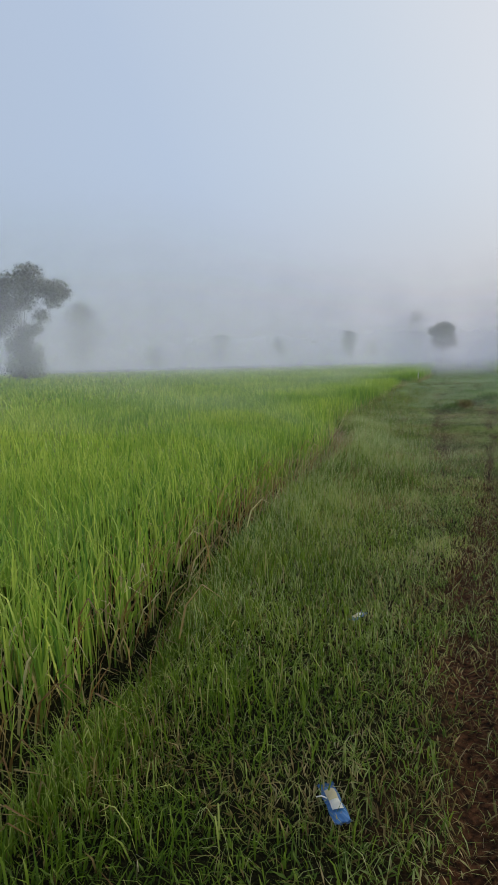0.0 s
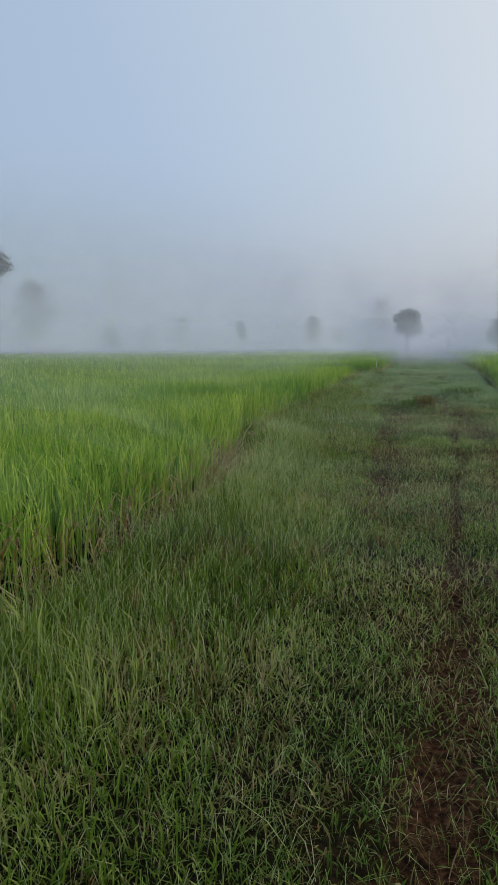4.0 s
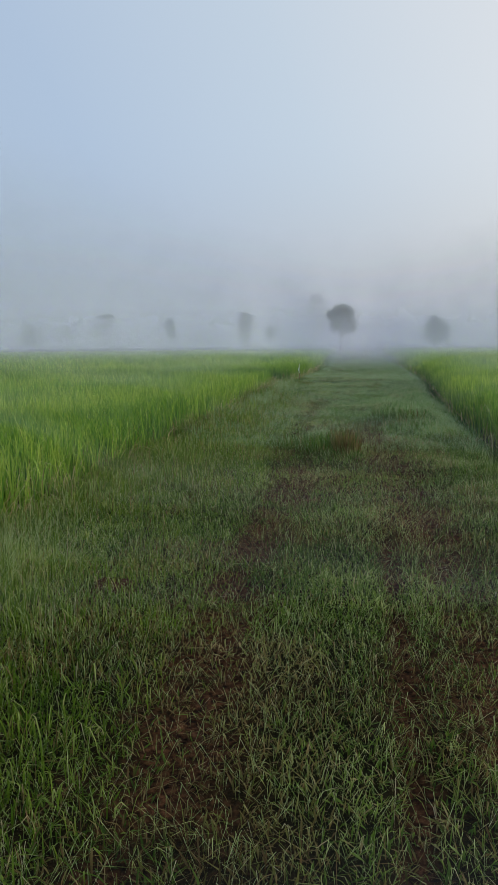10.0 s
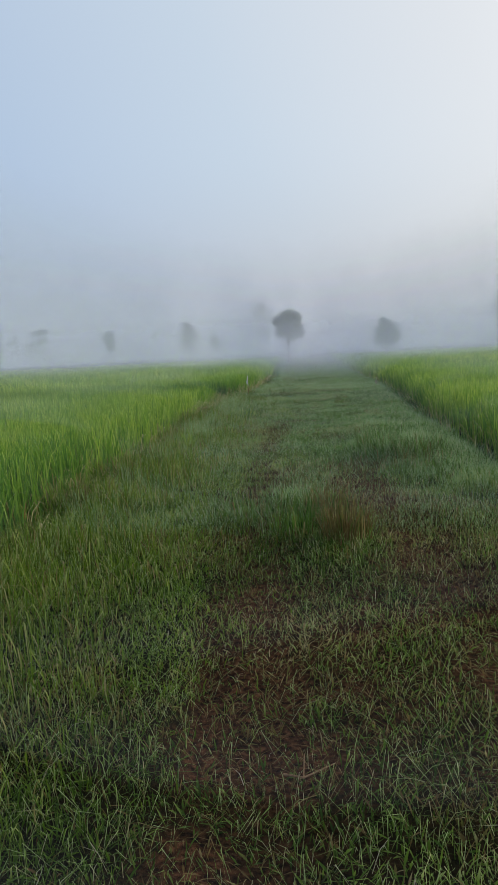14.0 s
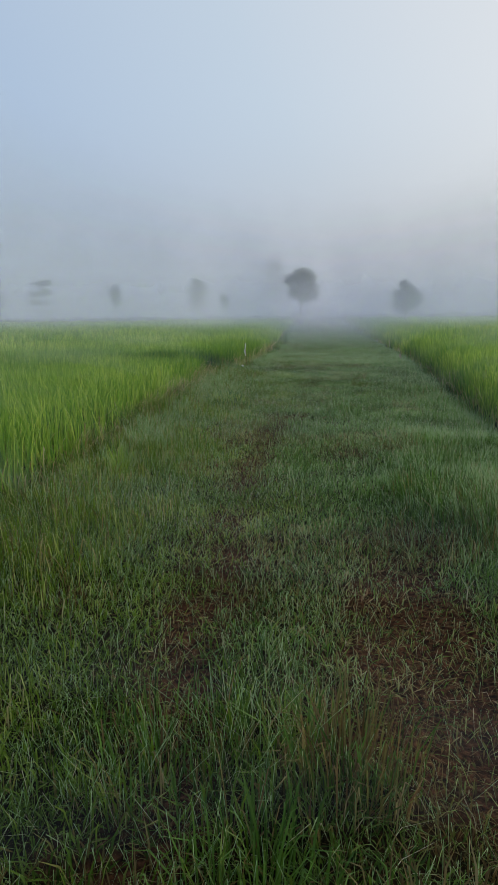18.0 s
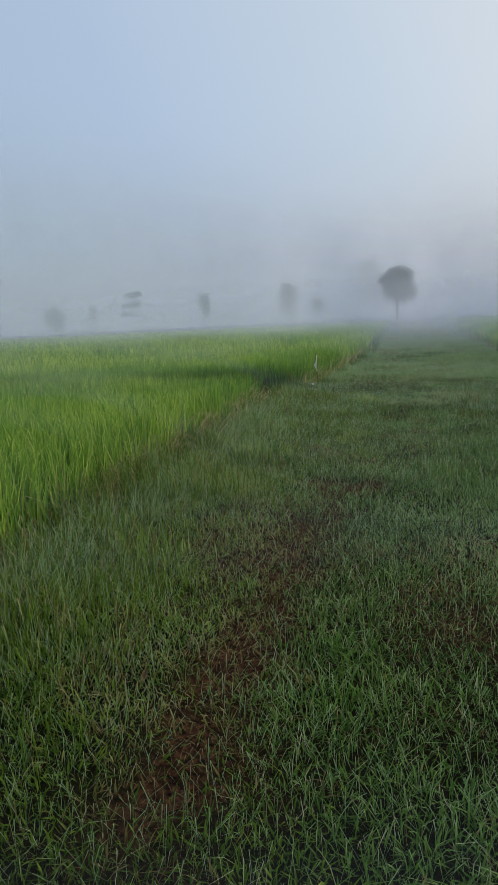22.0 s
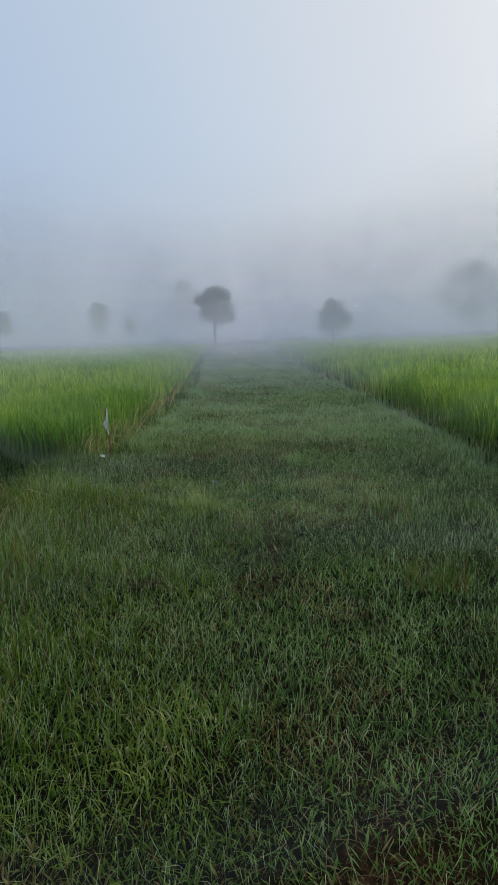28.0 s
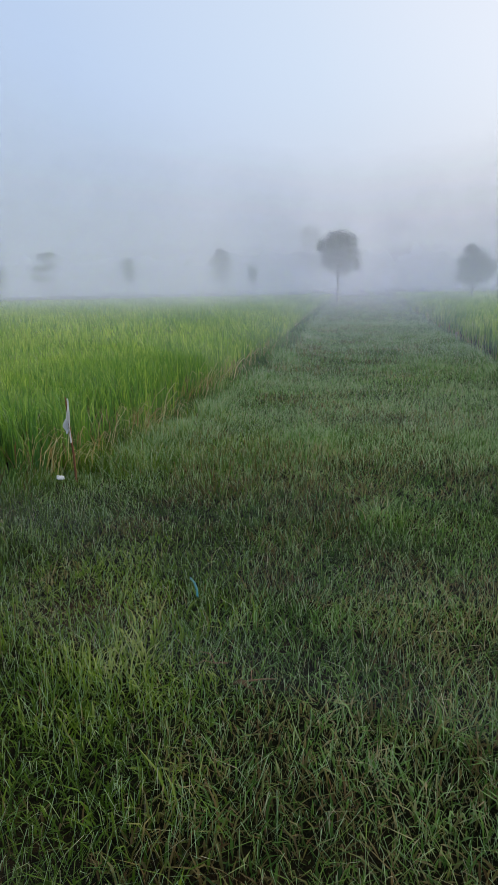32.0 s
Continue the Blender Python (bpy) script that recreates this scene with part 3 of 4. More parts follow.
def drain_grass():
    """Lank grass standing in the drain between the two left plots."""
    n = 5200
    x, y = -2.35 - 6.5 * rng.random(n) ** 1.3, rng.uniform(GAP[0] - 0.1, GAP[1] + 0.1, n)
    ob = blades("drain_grass", x, y, ground_z(x, y), rng.uniform(0.12, 0.38, n), rng.uniform(0.004, 0.009, n), np.abs(rng.normal(0.45, 0.3, n)), M_TURF_WET,
                np.clip(rng.normal(0.4, 0.2, n), 0, 1), np.where(rng.random(n) < 0.1, 0.7, 0), droop=0.7, fine=True)
    return tagged(ob, "lank green grass in the drain between two plots", "grass", kind="stuff")


drain_grass()


# ---------------------------------------------------------------- rice
def rice_plot(name, edge, side, y0, y1, far, label, faces=()):
    """One plot: blades thick along the track, thinner inside over a closed canopy."""
    plot = tagged(new(name), label, "rice field", kind="structure")
    for w0, w1, ya, yb, dens, width in ((0, 0.8, y0, min(y1, 44), 400, 0.014), (0.8, 3.0, y0, min(y1, 44), 300, 0.015), (3.0, 9.0, y0, min(y1, 48), 120, 0.022),
                                        (9.0, 22.0, y0, y1, 24, 0.05), (0, 3.0, 44, y1, 80, 0.03), (3.0, 9.0, 48, y1, 34, 0.045), (22, far, y0, y1, 4, 0.12), *faces):
        if yb <= ya:
            continue
        n = int((w1 - w0) * (yb - ya) * dens)
        u, y = rng.uniform(w0, w1, n), rng.uniform(ya, yb, n)
        # planted in hills: blades gather round the hill's foot
        if width < 0.03:
            u, y = np.round(u / 0.16) * 0.16 + rng.normal(0, 0.035, n), np.round(y / 0.16) * 0.16 + rng.normal(0, 0.035, n)
        x = edge(y) + side * np.abs(u)
        y = np.clip(y, y0, y1)
        n = len(x)
        h = (0.62 + 0.16 * vnoise(x, y, 1.3) + 0.08 * vnoise(x, y, 9)) * rng.uniform(0.72, 1.12, n)
        lean = np.abs(rng.normal(0.22, 0.14, n))
        face_shade = np.exp(-((y - GAP[1]) / 1.2) ** 2) * (side < 0)          # shade on the face over the drain, put into the tone
        # Tone also rises away from the edge: haze put into the leaf colour.
        tone = np.clip(0.42 - 0.24 * np.clip((y - 7) / 12, 0, 1) + 0.45 * vnoise(x, y, 2.2) + rng.normal(0, 0.26, n), 0.14, 1) * (1 - 0.5 * face_shade) + 0.16 * np.clip((np.abs(u) - 1) / 6, 0, 1)
        near = np.exp(-np.abs(u) / 0.35)
        dry = np.where(rng.random(n) < 0.05 + 0.22 * near, rng.uniform(0.5, 1, n), 0)
        h = np.where(dry > 0, h * 0.62, h)
        lean = np.where(dry > 0, lean + 0.35, lean)
        # Lowered tone, lighter tips: shade low in the rice is put into colour.
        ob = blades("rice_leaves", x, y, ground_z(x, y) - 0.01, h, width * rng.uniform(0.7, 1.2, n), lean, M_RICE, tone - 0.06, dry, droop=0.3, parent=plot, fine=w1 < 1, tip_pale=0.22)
        tagged(ob, kind="stuff")
    ext = np.unique(np.concatenate([np.arange(0.75, 9, 0.22), np.arange(9, 24, 0.5), np.arange(24, far + 1, 1.6)]))
    ys = np.concatenate([np.arange(y0 + 0.8, min(y1 - 0.8, 48), 0.22), np.arange(min(y1, 48), y1, 0.7)])
    gx, gy = np.meshgrid(ext, ys)
    y = gy.ravel()
    x = edge(y) + side * gx.ravel()
    z = 0.17 + 0.13 * vnoise(x, y, 0.5) + 0.10 * (rng.random(len(x)) - 0.5) + 0.05 * vnoise(x, y, 6)
    nx, ny = len(ext), len(ys)
    a = (np.arange(ny - 1)[:, None] * nx + np.arange(nx - 1)[None]).ravel()
    quads = np.stack([a, a + 1, a + nx + 1, a + nx], 1)
    ob = link_mesh("rice_canopy", np.stack([x, y, z], 1), quads.ravel(), np.arange(len(quads)) * 4, M_CANOPY, plot)
    tagged(ob, kind="stuff")
    return plot


rice_plot("rice_field_1", left_edge, -1, -3, GAP[0], 75, "plot of bright yellow-green young rice beside the track",
          faces=((0.8, 12, GAP[0] - 0.8, GAP[0], 330, 0.014), (12, 30, GAP[0] - 1.0, GAP[0], 120, 0.03)))
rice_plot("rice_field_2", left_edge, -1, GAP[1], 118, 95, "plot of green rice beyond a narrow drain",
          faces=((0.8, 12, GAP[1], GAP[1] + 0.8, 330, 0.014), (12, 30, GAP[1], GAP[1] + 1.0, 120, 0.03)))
rice_plot("rice_field_3", right_edge, 1, -3, 118, 60, "plot of green rice behind a dark ditch")


# ---------------------------------------------------------------- trees
def tube(bm, pts, radii, sides=7):
    rings = []
    for i, p in enumerate(pts):
        ahead = (Vector(pts[min(i + 1, len(pts) - 1)]) - Vector(pts[max(i - 1, 0)])).normalized()
        a = ahead.orthogonal().normalized()
        b = ahead.cross(a)
        rings.append([bm.verts.new(Vector(p) + (a * math.cos(2 * math.pi * k / sides) + b * math.sin(2 * math.pi * k / sides)) * radii[i]) for k in range(sides)])
    for r0, r1 in zip(rings, rings[1:]):
        for k in range(sides):
            bm.faces.new((r0[k], r0[(k + 1) % sides], r1[(k + 1) % sides], r1[k]))
    bm.faces.new(rings[-1])
    bm.faces.new(rings[0][::-1])


def part(name, bm, mat, parent, label=""):
    me = bpy.data.meshes.new(name)
    bm.to_mesh(me)
    bm.free()
    me.materials.append(mat)
    ob = new(name, me)
    ob.parent = parent
    return tagged(ob, label)


def tree(name, base, height, blobs, leaves, leaf, label, seed, trunk_r=0.13, fork=0.35):
    """blobs: foliage masses (x, y, z, rx, ry, rz) relative to the base; a limb runs to each of them."""
    r = np.random.default_rng(seed)
    root = tagged(new(name), label, "tree")
    root.location = base
    bm = bmesh.new()
    wob = r.normal(0, 0.05 * height / 6, (4, 2))
    top = height * 0.8
    pts = [(wob[i][0] * (i > 0), wob[i][1] * (i > 0), top * f) for i, f in enumerate((0, 0.3, 0.6, 1.0))]
    pts[0] = (0, 0, -0.15)
    tube(bm, pts, [trunk_r * 1.2, trunk_r * 0.85, trunk_r * 0.45, trunk_r * 0.15], 8)
    part("trunk", bm, M_BARK, root)
    for bx, by, bz, rx, ry, rz in blobs:
        bm = bmesh.new()
        s = min(max(fork * height, 0.2), max(bz * 0.75, 0.2))
        start = (wob[1][0] * 0.6, wob[1][1] * 0.6, s)
        mid = (bx * 0.45 + r.normal(0, 0.1), by * 0.45 + r.normal(0, 0.1), s + (bz - s) * 0.6)
        tube(bm, [start, mid, (bx, by, bz)], [trunk_r * 0.26, trunk_r * 0.15, trunk_r * 0.05], 6)
        part("limb", bm, M_BARK, root)
    vol = np.array([b[3] * b[4] * b[5] for b in blobs]) ** 0.67
    which = r.choice(len(blobs), leaves, p=vol / vol.sum())
    B = np.array(blobs)[which]
    d = r.normal(0, 1, (leaves, 3))
    d /= np.linalg.norm(d, axis=1)[:, None]
    clump = r.normal(0, 1, (len(blobs) * 40, 3))
    rad = r.random(leaves) ** 0.4
    c = B[:, :3] + d * rad[:, None] * B[:, 3:6]
    c += 0.14 * B[:, 3:6].mean(1)[:, None] * clump[r.integers(0, len(clump), leaves)]
    ax = r.normal(0, 1, (leaves, 3))
    ax /= np.linalg.norm(ax, axis=1)[:, None]
    side = np.cross(ax, r.normal(0, 1, (leaves, 3)))
    side /= np.linalg.norm(side, axis=1)[:, None]
    L = leaf * r.uniform(0.6, 1.3, leaves)
    v = np.stack([c - ax * L[:, None] * 0.5, c + side * L[:, None] * 0.3, c + ax * L[:, None] * 0.5, c - side * L[:, None] * 0.3], 1).reshape(-1, 3)
    k = np.arange(leaves) * 4
    link_mesh("crown", v, (k[:, None] + np.arange(4)).ravel(), k, M_LEAF, root, np.repeat(r.random(leaves), 4), np.repeat((r.random(leaves) < 0.06) * 0.8, 4))
    return root


def masses(seed, n, w, z0, z1, r):
    """n foliage masses filling an egg-shaped crown of width w between two heights."""
    g = np.random.default_rng(seed)
    out = []
    for i in range(n):
        f = (i + 0.5) / n
        a = i * 2.4 + g.normal(0, 0.3)
        z = z0 + (z1 - z0) * (0.15 + 0.72 * f)
        girth = (w / 2 - r * 0.55) * math.sqrt(max(0.05, 1 - (2 * abs(f - 0.42)) ** 2.2))
        rr = r * g.uniform(0.75, 1.2)
        out.append((math.cos(a) * girth * g.uniform(0.5, 1), math.sin(a) * girth * g.uniform(0.5, 1), z, rr, rr, rr * 0.8))
    return out


# Far crowns are thinned and trunks slimmed: haze built into their shape.
tree("tree", (-1.75, 89.1, -0.05), 6.0, [(-0.9, 0, 4.7, 0.95, 0.9, 0.6), (-0.6, 0.3, 3.5, 0.9, 0.9, 0.8), (0.3, 0, 5.3, 1.0, 1.0, 0.6), (0.9, 0.2, 4.9, 0.8, 0.8, 0.7), (1.1, 0, 3.8, 0.85, 0.8, 0.7), (0.2, -0.5, 4.1, 1.1, 0.9, 1.0),
     (0.6, 0.2, 2.9, 0.7, 0.8, 0.5), (-0.2, 0.6, 5.0, 0.9, 0.9, 0.8), (-1.3, 0, 4.5, 0.4, 0.4, 0.25), (1.5, 0.1, 3.1, 0.4, 0.5, 0.4)], 9000, 0.13, "lone round-crowned tree with a slim trunk, grey in the mist", 11, 0.11)
tree("tree", (8.75, 88.4, -0.05), 4.4, [(-0.2, 0, 4.0, 0.6, 0.6, 0.5), (0.3, 0.2, 3.6, 0.8, 0.8, 0.6), (-0.7, 0, 3.1, 0.75, 0.8, 0.6), (0.9, 0, 2.9, 0.8, 0.8, 0.6), (0, -0.4, 2.7, 1.0, 0.9, 0.8), (-0.9, 0.1, 2.1, 0.6, 0.7, 0.5),
     (0.7, 0.2, 2.0, 0.8, 0.8, 0.5), (0, 0.5, 1.9, 0.9, 0.8, 0.6), (1.3, 0, 2.5, 0.4, 0.5, 0.4)], 8000, 0.12, "small egg-shaped tree, grey in the mist", 12, 0.09, 0.2)
tree("tree", (-43.4, 122.7, -0.05), 7.0, [(-1.0, 0, 3.4, 1.1, 1, .5), (0.9, 0.2, 3.2, .6, .6, .4), (-0.6, 0.3, 4.6, 1.3, 1, .5), (1.0, -0.3, 5.0, 1.0, 1, .5), (0.2, 0, 6.2, 1.3, 1, .5), (1.3, 0, 6.5, .7, .7, .4), (1.5, 0, 1.9, .5, .5, .5)],
     6000, 0.14, "thin layered tree, faint in the mist", 13, 0.055)
tree("tree", (-33.1, 128.3, -0.05), 6.2, masses(8, 7, 2.6, 2.4, 6.3, 0.8), 5000, 0.14, "slim tree, faint in the mist", 14, 0.055)
tree("tree", (-19.5, 128.9, -0.05), 7.6, masses(9, 8, 3.2, 1.6, 7.6, 0.95), 6500, 0.14, "narrow tall tree, faint in the mist", 15, 0.1)
tree("tree", (-14.7, 126, -0.05), 4.2, masses(10, 5, 1.8, 2.0, 4.4, 0.6), 2200, 0.14, "small tree, faint in the mist", 16, 0.045)
tree("tree", (-59.0, 126, -0.05), 5.2, masses(17, 7, 4.6, 1.0, 5.4, 1.1), 8000, 0.14, "low round tree, faint in the mist", 17, 0.06)
tree("tree", (-51.7, 126, -0.05), 5.0, masses(18, 5, 1.8, 2.2, 5.2, 0.7), 2200, 0.14, "slim small tree, faint in the mist", 18, 0.08)
tree("tree", (-7.6, 141, -0.05), 11.0, masses(19, 11, 4.6, 2.5, 11.5, 1.3), 3600, 0.13, "tall tree, thinned to look nearly lost in the mist", 19, 0.025)
tree("tree", (37.5, 134, -0.05), 11.5, masses(20, 16, 12.5, 1.0, 12.0, 2.3), 20000, 0.13, "broad tree, thinned to look pale in the mist", 20, 0.1, 0.2)
tree("tree", (31.6, 118, -0.05), 6.0, masses(21, 6, 3.2, 2.2, 6.2, 0.9), 2300, 0.12, "small round tree, pale in the mist", 21, 0.055)
tree("tree", (-71.5, 120, -0.05), 15.0, masses(22, 16, 8.5, 1.5, 15.5, 1.9) + [(4.6, 0, 7.8, 1.2, 1.2, 1.0)], 26000, 0.13, "tall broad tree, bluish in the mist", 22, 0.11, 0.2)
tree("tree", (-47.0, 66, -0.05), 13.2, [(0.2, 0, 1.8, 2.5, 2.0, 1.9), (0.9, 0, 3.4, 1.6, 1.5, 1.2), (-0.7, 0, 4.2, 1.7, 1.5, 1.5), (0.6, 0, 5.6, 1.2, 1.1, 1.2), (-2.6, 0, 7.0, 2.4, 1.9, 1.7), (2.6, 0, 7.4, 1.0, 1.0, .8),
     (2.0, 0, 6.0, .8, .8, .7), (1.9, 0, 10.5, 2.3, 1.9, 1.3), (4.2, 0.2, 10.3, 1.9, 1.6, 1.1), (5.4, 0, 9.7, 1.1, 1.0, .8), (4.3, 0, 8.9, 1.2, 1.1, .8), (-0.8, 0, 11.2, 2.5, 2.0, 1.3), (-4.0, 0, 10.6, 2.5, 2.0, 1.5),
     (1.2, 0, 12.4, 1.7, 1.4, .9), (-2.2, 0, 9.0, 2.3, 1.9, 1.3), (-5.6, 0, 8.6, 2.0, 1.7, 1.4), (-4.6, 0, 6.2, 1.7, 1.5, 1.2), (0.6, 0, 9.0, 1.3, 1.2, 1.0)],
     26000, 0.22, "large spreading tree with creeper-covered trunk standing in the rice", 23, 0.15, 0.3)


# ---------------------------------------------------------------- distant woods
def distant_woods():
    r = np.random.default_rng(41)
    # Few small specks: the woods' fading is made by thinning them.
    n = 5000
    x = r.uniform(-150, 110, n)
    y = 172 + r.normal(0, 3, n)
    tall = 1.5 + 2.6 * vnoise(x, x * 0 + 3, 14) + 1.2 * vnoise(x, x * 0 + 9, 4)
    c = np.stack([x, y, r.random(n) ** 1.6 * tall * 0.45], 1)
    ax, bx = r.normal(0, 0.055, (n, 3)), r.normal(0, 0.045, (n, 3))
    v = np.stack([c - ax, c + bx, c + ax, c - bx], 1).reshape(-1, 3)
    k = np.arange(n) * 4
    ob = link_mesh("distant_woods", v, (k[:, None] + np.arange(4)).ravel(), k, M_LEAF, tone=np.repeat(r.random(n), 4), dry=np.zeros(n * 4))
    return tagged(ob, "low line of far woods, thinned to look lost in the mist", "woods", kind="stuff")


distant_woods()


# ---------------------------------------------------------------- rice edge: dry arching leaves
def dry_leaves(edge, side, ys, most, seed, pale=0.62):
    """Sheaves of long tan leaves that hang out of the plot over the verge."""
    r = np.random.default_rng(seed)
    X, Y, AZ = [], [], []
    for y in ys:
        per = int(most * r.random() ** 1.6) + 2
        X += list(edge(np.full(per, y)) + r.normal(0, 0.16, per) - side * 0.02)
        Y += list(y + r.normal(0, 0.22, per))
        AZ += list((0 if side < 0 else np.pi) + r.normal(0, 0.7, per))
    X, Y, AZ = np.array(X), np.array(Y), np.array(AZ)
    n = len(X)
    ob = blades("dry_rice_leaves", X, Y, ground_z(X, Y) + r.uniform(0, 0.25, n), r.uniform(0.24, 0.48, n), r.uniform(0.007, 0.014, n), r.uniform(0.5, 1.3, n),
                M_RICE, np.clip(r.normal(pale, 0.25, n), 0, 1), r.uniform(0.75, 1, n), az=AZ, droop=1.3, fine=True)
    return tagged(ob, "tan dry rice leaves arching over the verge", "dry leaves", kind="stuff")


dry_leaves(left_edge, -1, [2.2, 3.1, 3.8, 4.6, 5.4, 6.5, 7.6, 9.2, 10.2, 11.0, 11.7, 12.5, 13.6, 16, 18.5, 19.3, 20.4, 21.5, 23, 24.6, 26, 27.2, 28.4, 29.3, 29.7, 30, 30.4, 30.8, 31.2, 31.6, 32, 32.3, 32.7, 33, 33.4, 33.8, 34.2, 34.6, 35], 26, 3)
dry_leaves(left_edge, -1, np.arange(1.6, 13, 0.28), 40, 18, pale=0.12)
dry_leaves(left_edge, -1, [10.3, 10.7, 11.2, 11.7, 12.1], 90, 8, pale=0.25)
dry_leaves(left_edge, -1, [31.2, 31.9, 32.3, 32.9, 33.4, 34.0], 80, 9)
dry_leaves(left_edge, -1, [37.8, 38.3, 38.8, 39.3, 40, 40.7, 41.5, 42.3, 43.5, 45, 46.5, 48, 49.5], 40, 4)
dry_leaves(right_edge, 1, [16, 17.5, 19, 21, 23, 25.5, 28, 31, 34, 37, 38.5, 40, 41.5, 43, 45, 47, 49, 51], 14, 5)


# ---------------------------------------------------------------- loose things
M_BLUE = mat_plain("blue_foil", (0.015, 0.10, 0.28), rough=0.3)
M_WHITE = mat_plain("white_print", (0.78, 0.78, 0.74), rough=0.35)
M_CREAM = mat_plain("cream_print", (0.62, 0.56, 0.36), rough=0.4)
M_PAPER = mat_plain("white_plastic", (0.80, 0.81, 0.84), rough=0.4, translucent=0.3)
M_TEAL = mat_plain("teal_plastic", (0.01, 0.17, 0.20), rough=0.4)
M_CANE = mat_noise("brown_cane", [(0.3, (0.10, 0.045, 0.022)), (0.7, (0.22, 0.11, 0.06))], 12.0, rough=0.7)
M_POLE = mat_noise("weathered_stake", [(0.3, (0.22, 0.19, 0.13)), (0.7, (0.42, 0.37, 0.28))], 10.0, rough=0.85)
M_TWIG = mat_noise("dry_twig", [(0.3, (0.12, 0.07, 0.04)), (0.7, (0.26, 0.17, 0.10))], 20.0)
M_PETAL = mat_plain("petal", (0.70, 0.62, 0.30), rough=0.6, translucent=0.3)


def pillow(bm, length, width, thick, seed, nx=14, ny=6, x0=-0.5, x1=0.5, crush=0.006):
    """A crumpled flat pouch, pinched at both ends, from x0 to x1 of its length."""
    g = np.random.default_rng(seed)
    rough = g.normal(0, crush, (nx + 1, ny + 1))
    skins = []
    for sgn in (1, -1):
        rows = []
        for i in range(nx + 1):
            u = x0 + (x1 - x0) * i / nx
            row = []
            for j in range(ny + 1):
                w = -0.5 + j / ny
                swell = max(0.0, 1 - (2 * abs(u)) ** 4) * max(0.0, 1 - (2 * abs(w)) ** 2.5)
                row.append(bm.verts.new((u * length, w * width * (1 - 0.06 * math.cos(u * 14)), sgn * thick / 2 * swell + rough[i][j] + 0.0012 * math.sin(u * 40 + w * 9))))
            rows.append(row)
        for i in range(nx):
            for j in range(ny):
                f = (rows[i][j], rows[i + 1][j], rows[i + 1][j + 1], rows[i][j + 1])
                bm.faces.new(f if sgn > 0 else f[::-1])
        skins.append(rows)
    a, b = skins
    for i in range(nx):
        bm.faces.new((a[i][0], b[i][0], b[i + 1][0], a[i + 1][0]))
        bm.faces.new((a[i][ny], a[i + 1][ny], b[i + 1][ny], b[i][ny]))
    for j in range(ny):
        bm.faces.new((a[0][j], a[0][j + 1], b[0][j + 1], b[0][j]))
        bm.faces.new((a[nx][j], b[nx][j], b[nx][j + 1], a[nx][j + 1]))


def panel(bm, length, width, thick, x0, x1, span, lift, nx=16, ny=6):
    """A printed skin that follows the swell of a pouch, a little above it."""
    top, low = [], []
    for i in range(nx + 1):
        u = x0 + (x1 - x0) * i / nx
        for j in range(ny + 1):
            w = (-0.5 + j / ny) * span
            swell = max(0.0, 1 - (2 * abs(u)) ** 4) * max(0.0, 1 - (2 * abs(w)) ** 2.5)
            z = thick / 2 * swell + 0.0012 * math.sin(u * 40 + w * 9) + lift
            top.append(bm.verts.new((u * length, w * width * (1 - 0.06 * math.cos(u * 14)), z)))
    k = ny + 1
    for i in range(nx):
        for j in range(ny):
            bm.faces.new((top[i * k + j], top[(i + 1) * k + j], top[(i + 1) * k + j + 1], top[i * k + j + 1]))
    bmesh.ops.solidify(bm, geom=bm.faces[:], thickness=0.0008)


def packet(at, heading, length, width, seed, label):
    """A dropped snack packet: a blue pouch with white print and sealed ends."""
    root = tagged(new("snack_packet"), label, "packet", group="dropped packets")
    root.matrix_world = pose(at[0], at[1], float(ground_z(at[0], at[1])) + 0.045, 4, -3, heading)
    bm = bmesh.new()
    pillow(bm, length, width, 0.030 * length / 0.24, seed, crush=0.0008)
    part("pouch", bm, M_BLUE, root, "blue crumpled pouch")
    for mat, a, b, text in ((M_WHITE, 0.0, 0.26, "white printed panel"), (M_CREAM, -0.3, 0.0, "cream printed panel")):
        bm = bmesh.new()
        panel(bm, length, width, 0.030 * length / 0.24, a, b, 0.62, 0.0055)
        part("print", bm, mat, root, text)
    for end in (-1, 1):
        bm = bmesh.new()
        for k in range(9):
            u0, u1 = -0.5 + k / 9, -0.5 + (k + 1) / 9
            z0, z1 = 0.004 * math.sin(k * 1.7), 0.004 * math.sin((k + 1) * 1.7)
            q = [bm.verts.new((end * length * f, w * width, z)) for f, w, z in ((0.49, u0, z0), (0.49, u1, z1), (0.56, u1, z1 + 0.004), (0.56, u0, z0 + 0.004))]
            bm.faces.new(q)
        bmesh.ops.solidify(bm, geom=bm.faces[:], thickness=0.0012)
        part("sealed_end", bm, M_BLUE, root)
    bm = bmesh.new()
    tube(bm, [(-length * 0.1, -width * 0.3, 0.010), (-length * 0.14, -width * 0.6, 0.018), (-length * 0.17, -width * 0.9, 0.014)], [0.0025] * 3, 6)
    part("straw", bm, M_WHITE, root, "white drinking straw")
    return root


packet((-0.47, 2.17), -64, 0.21, 0.06, 5, "crumpled blue and white snack packet lying on the grass")
packet((-0.62, 3.82), 62, 0.13, 0.045, 6, "small blue and white packet lying on the grass")


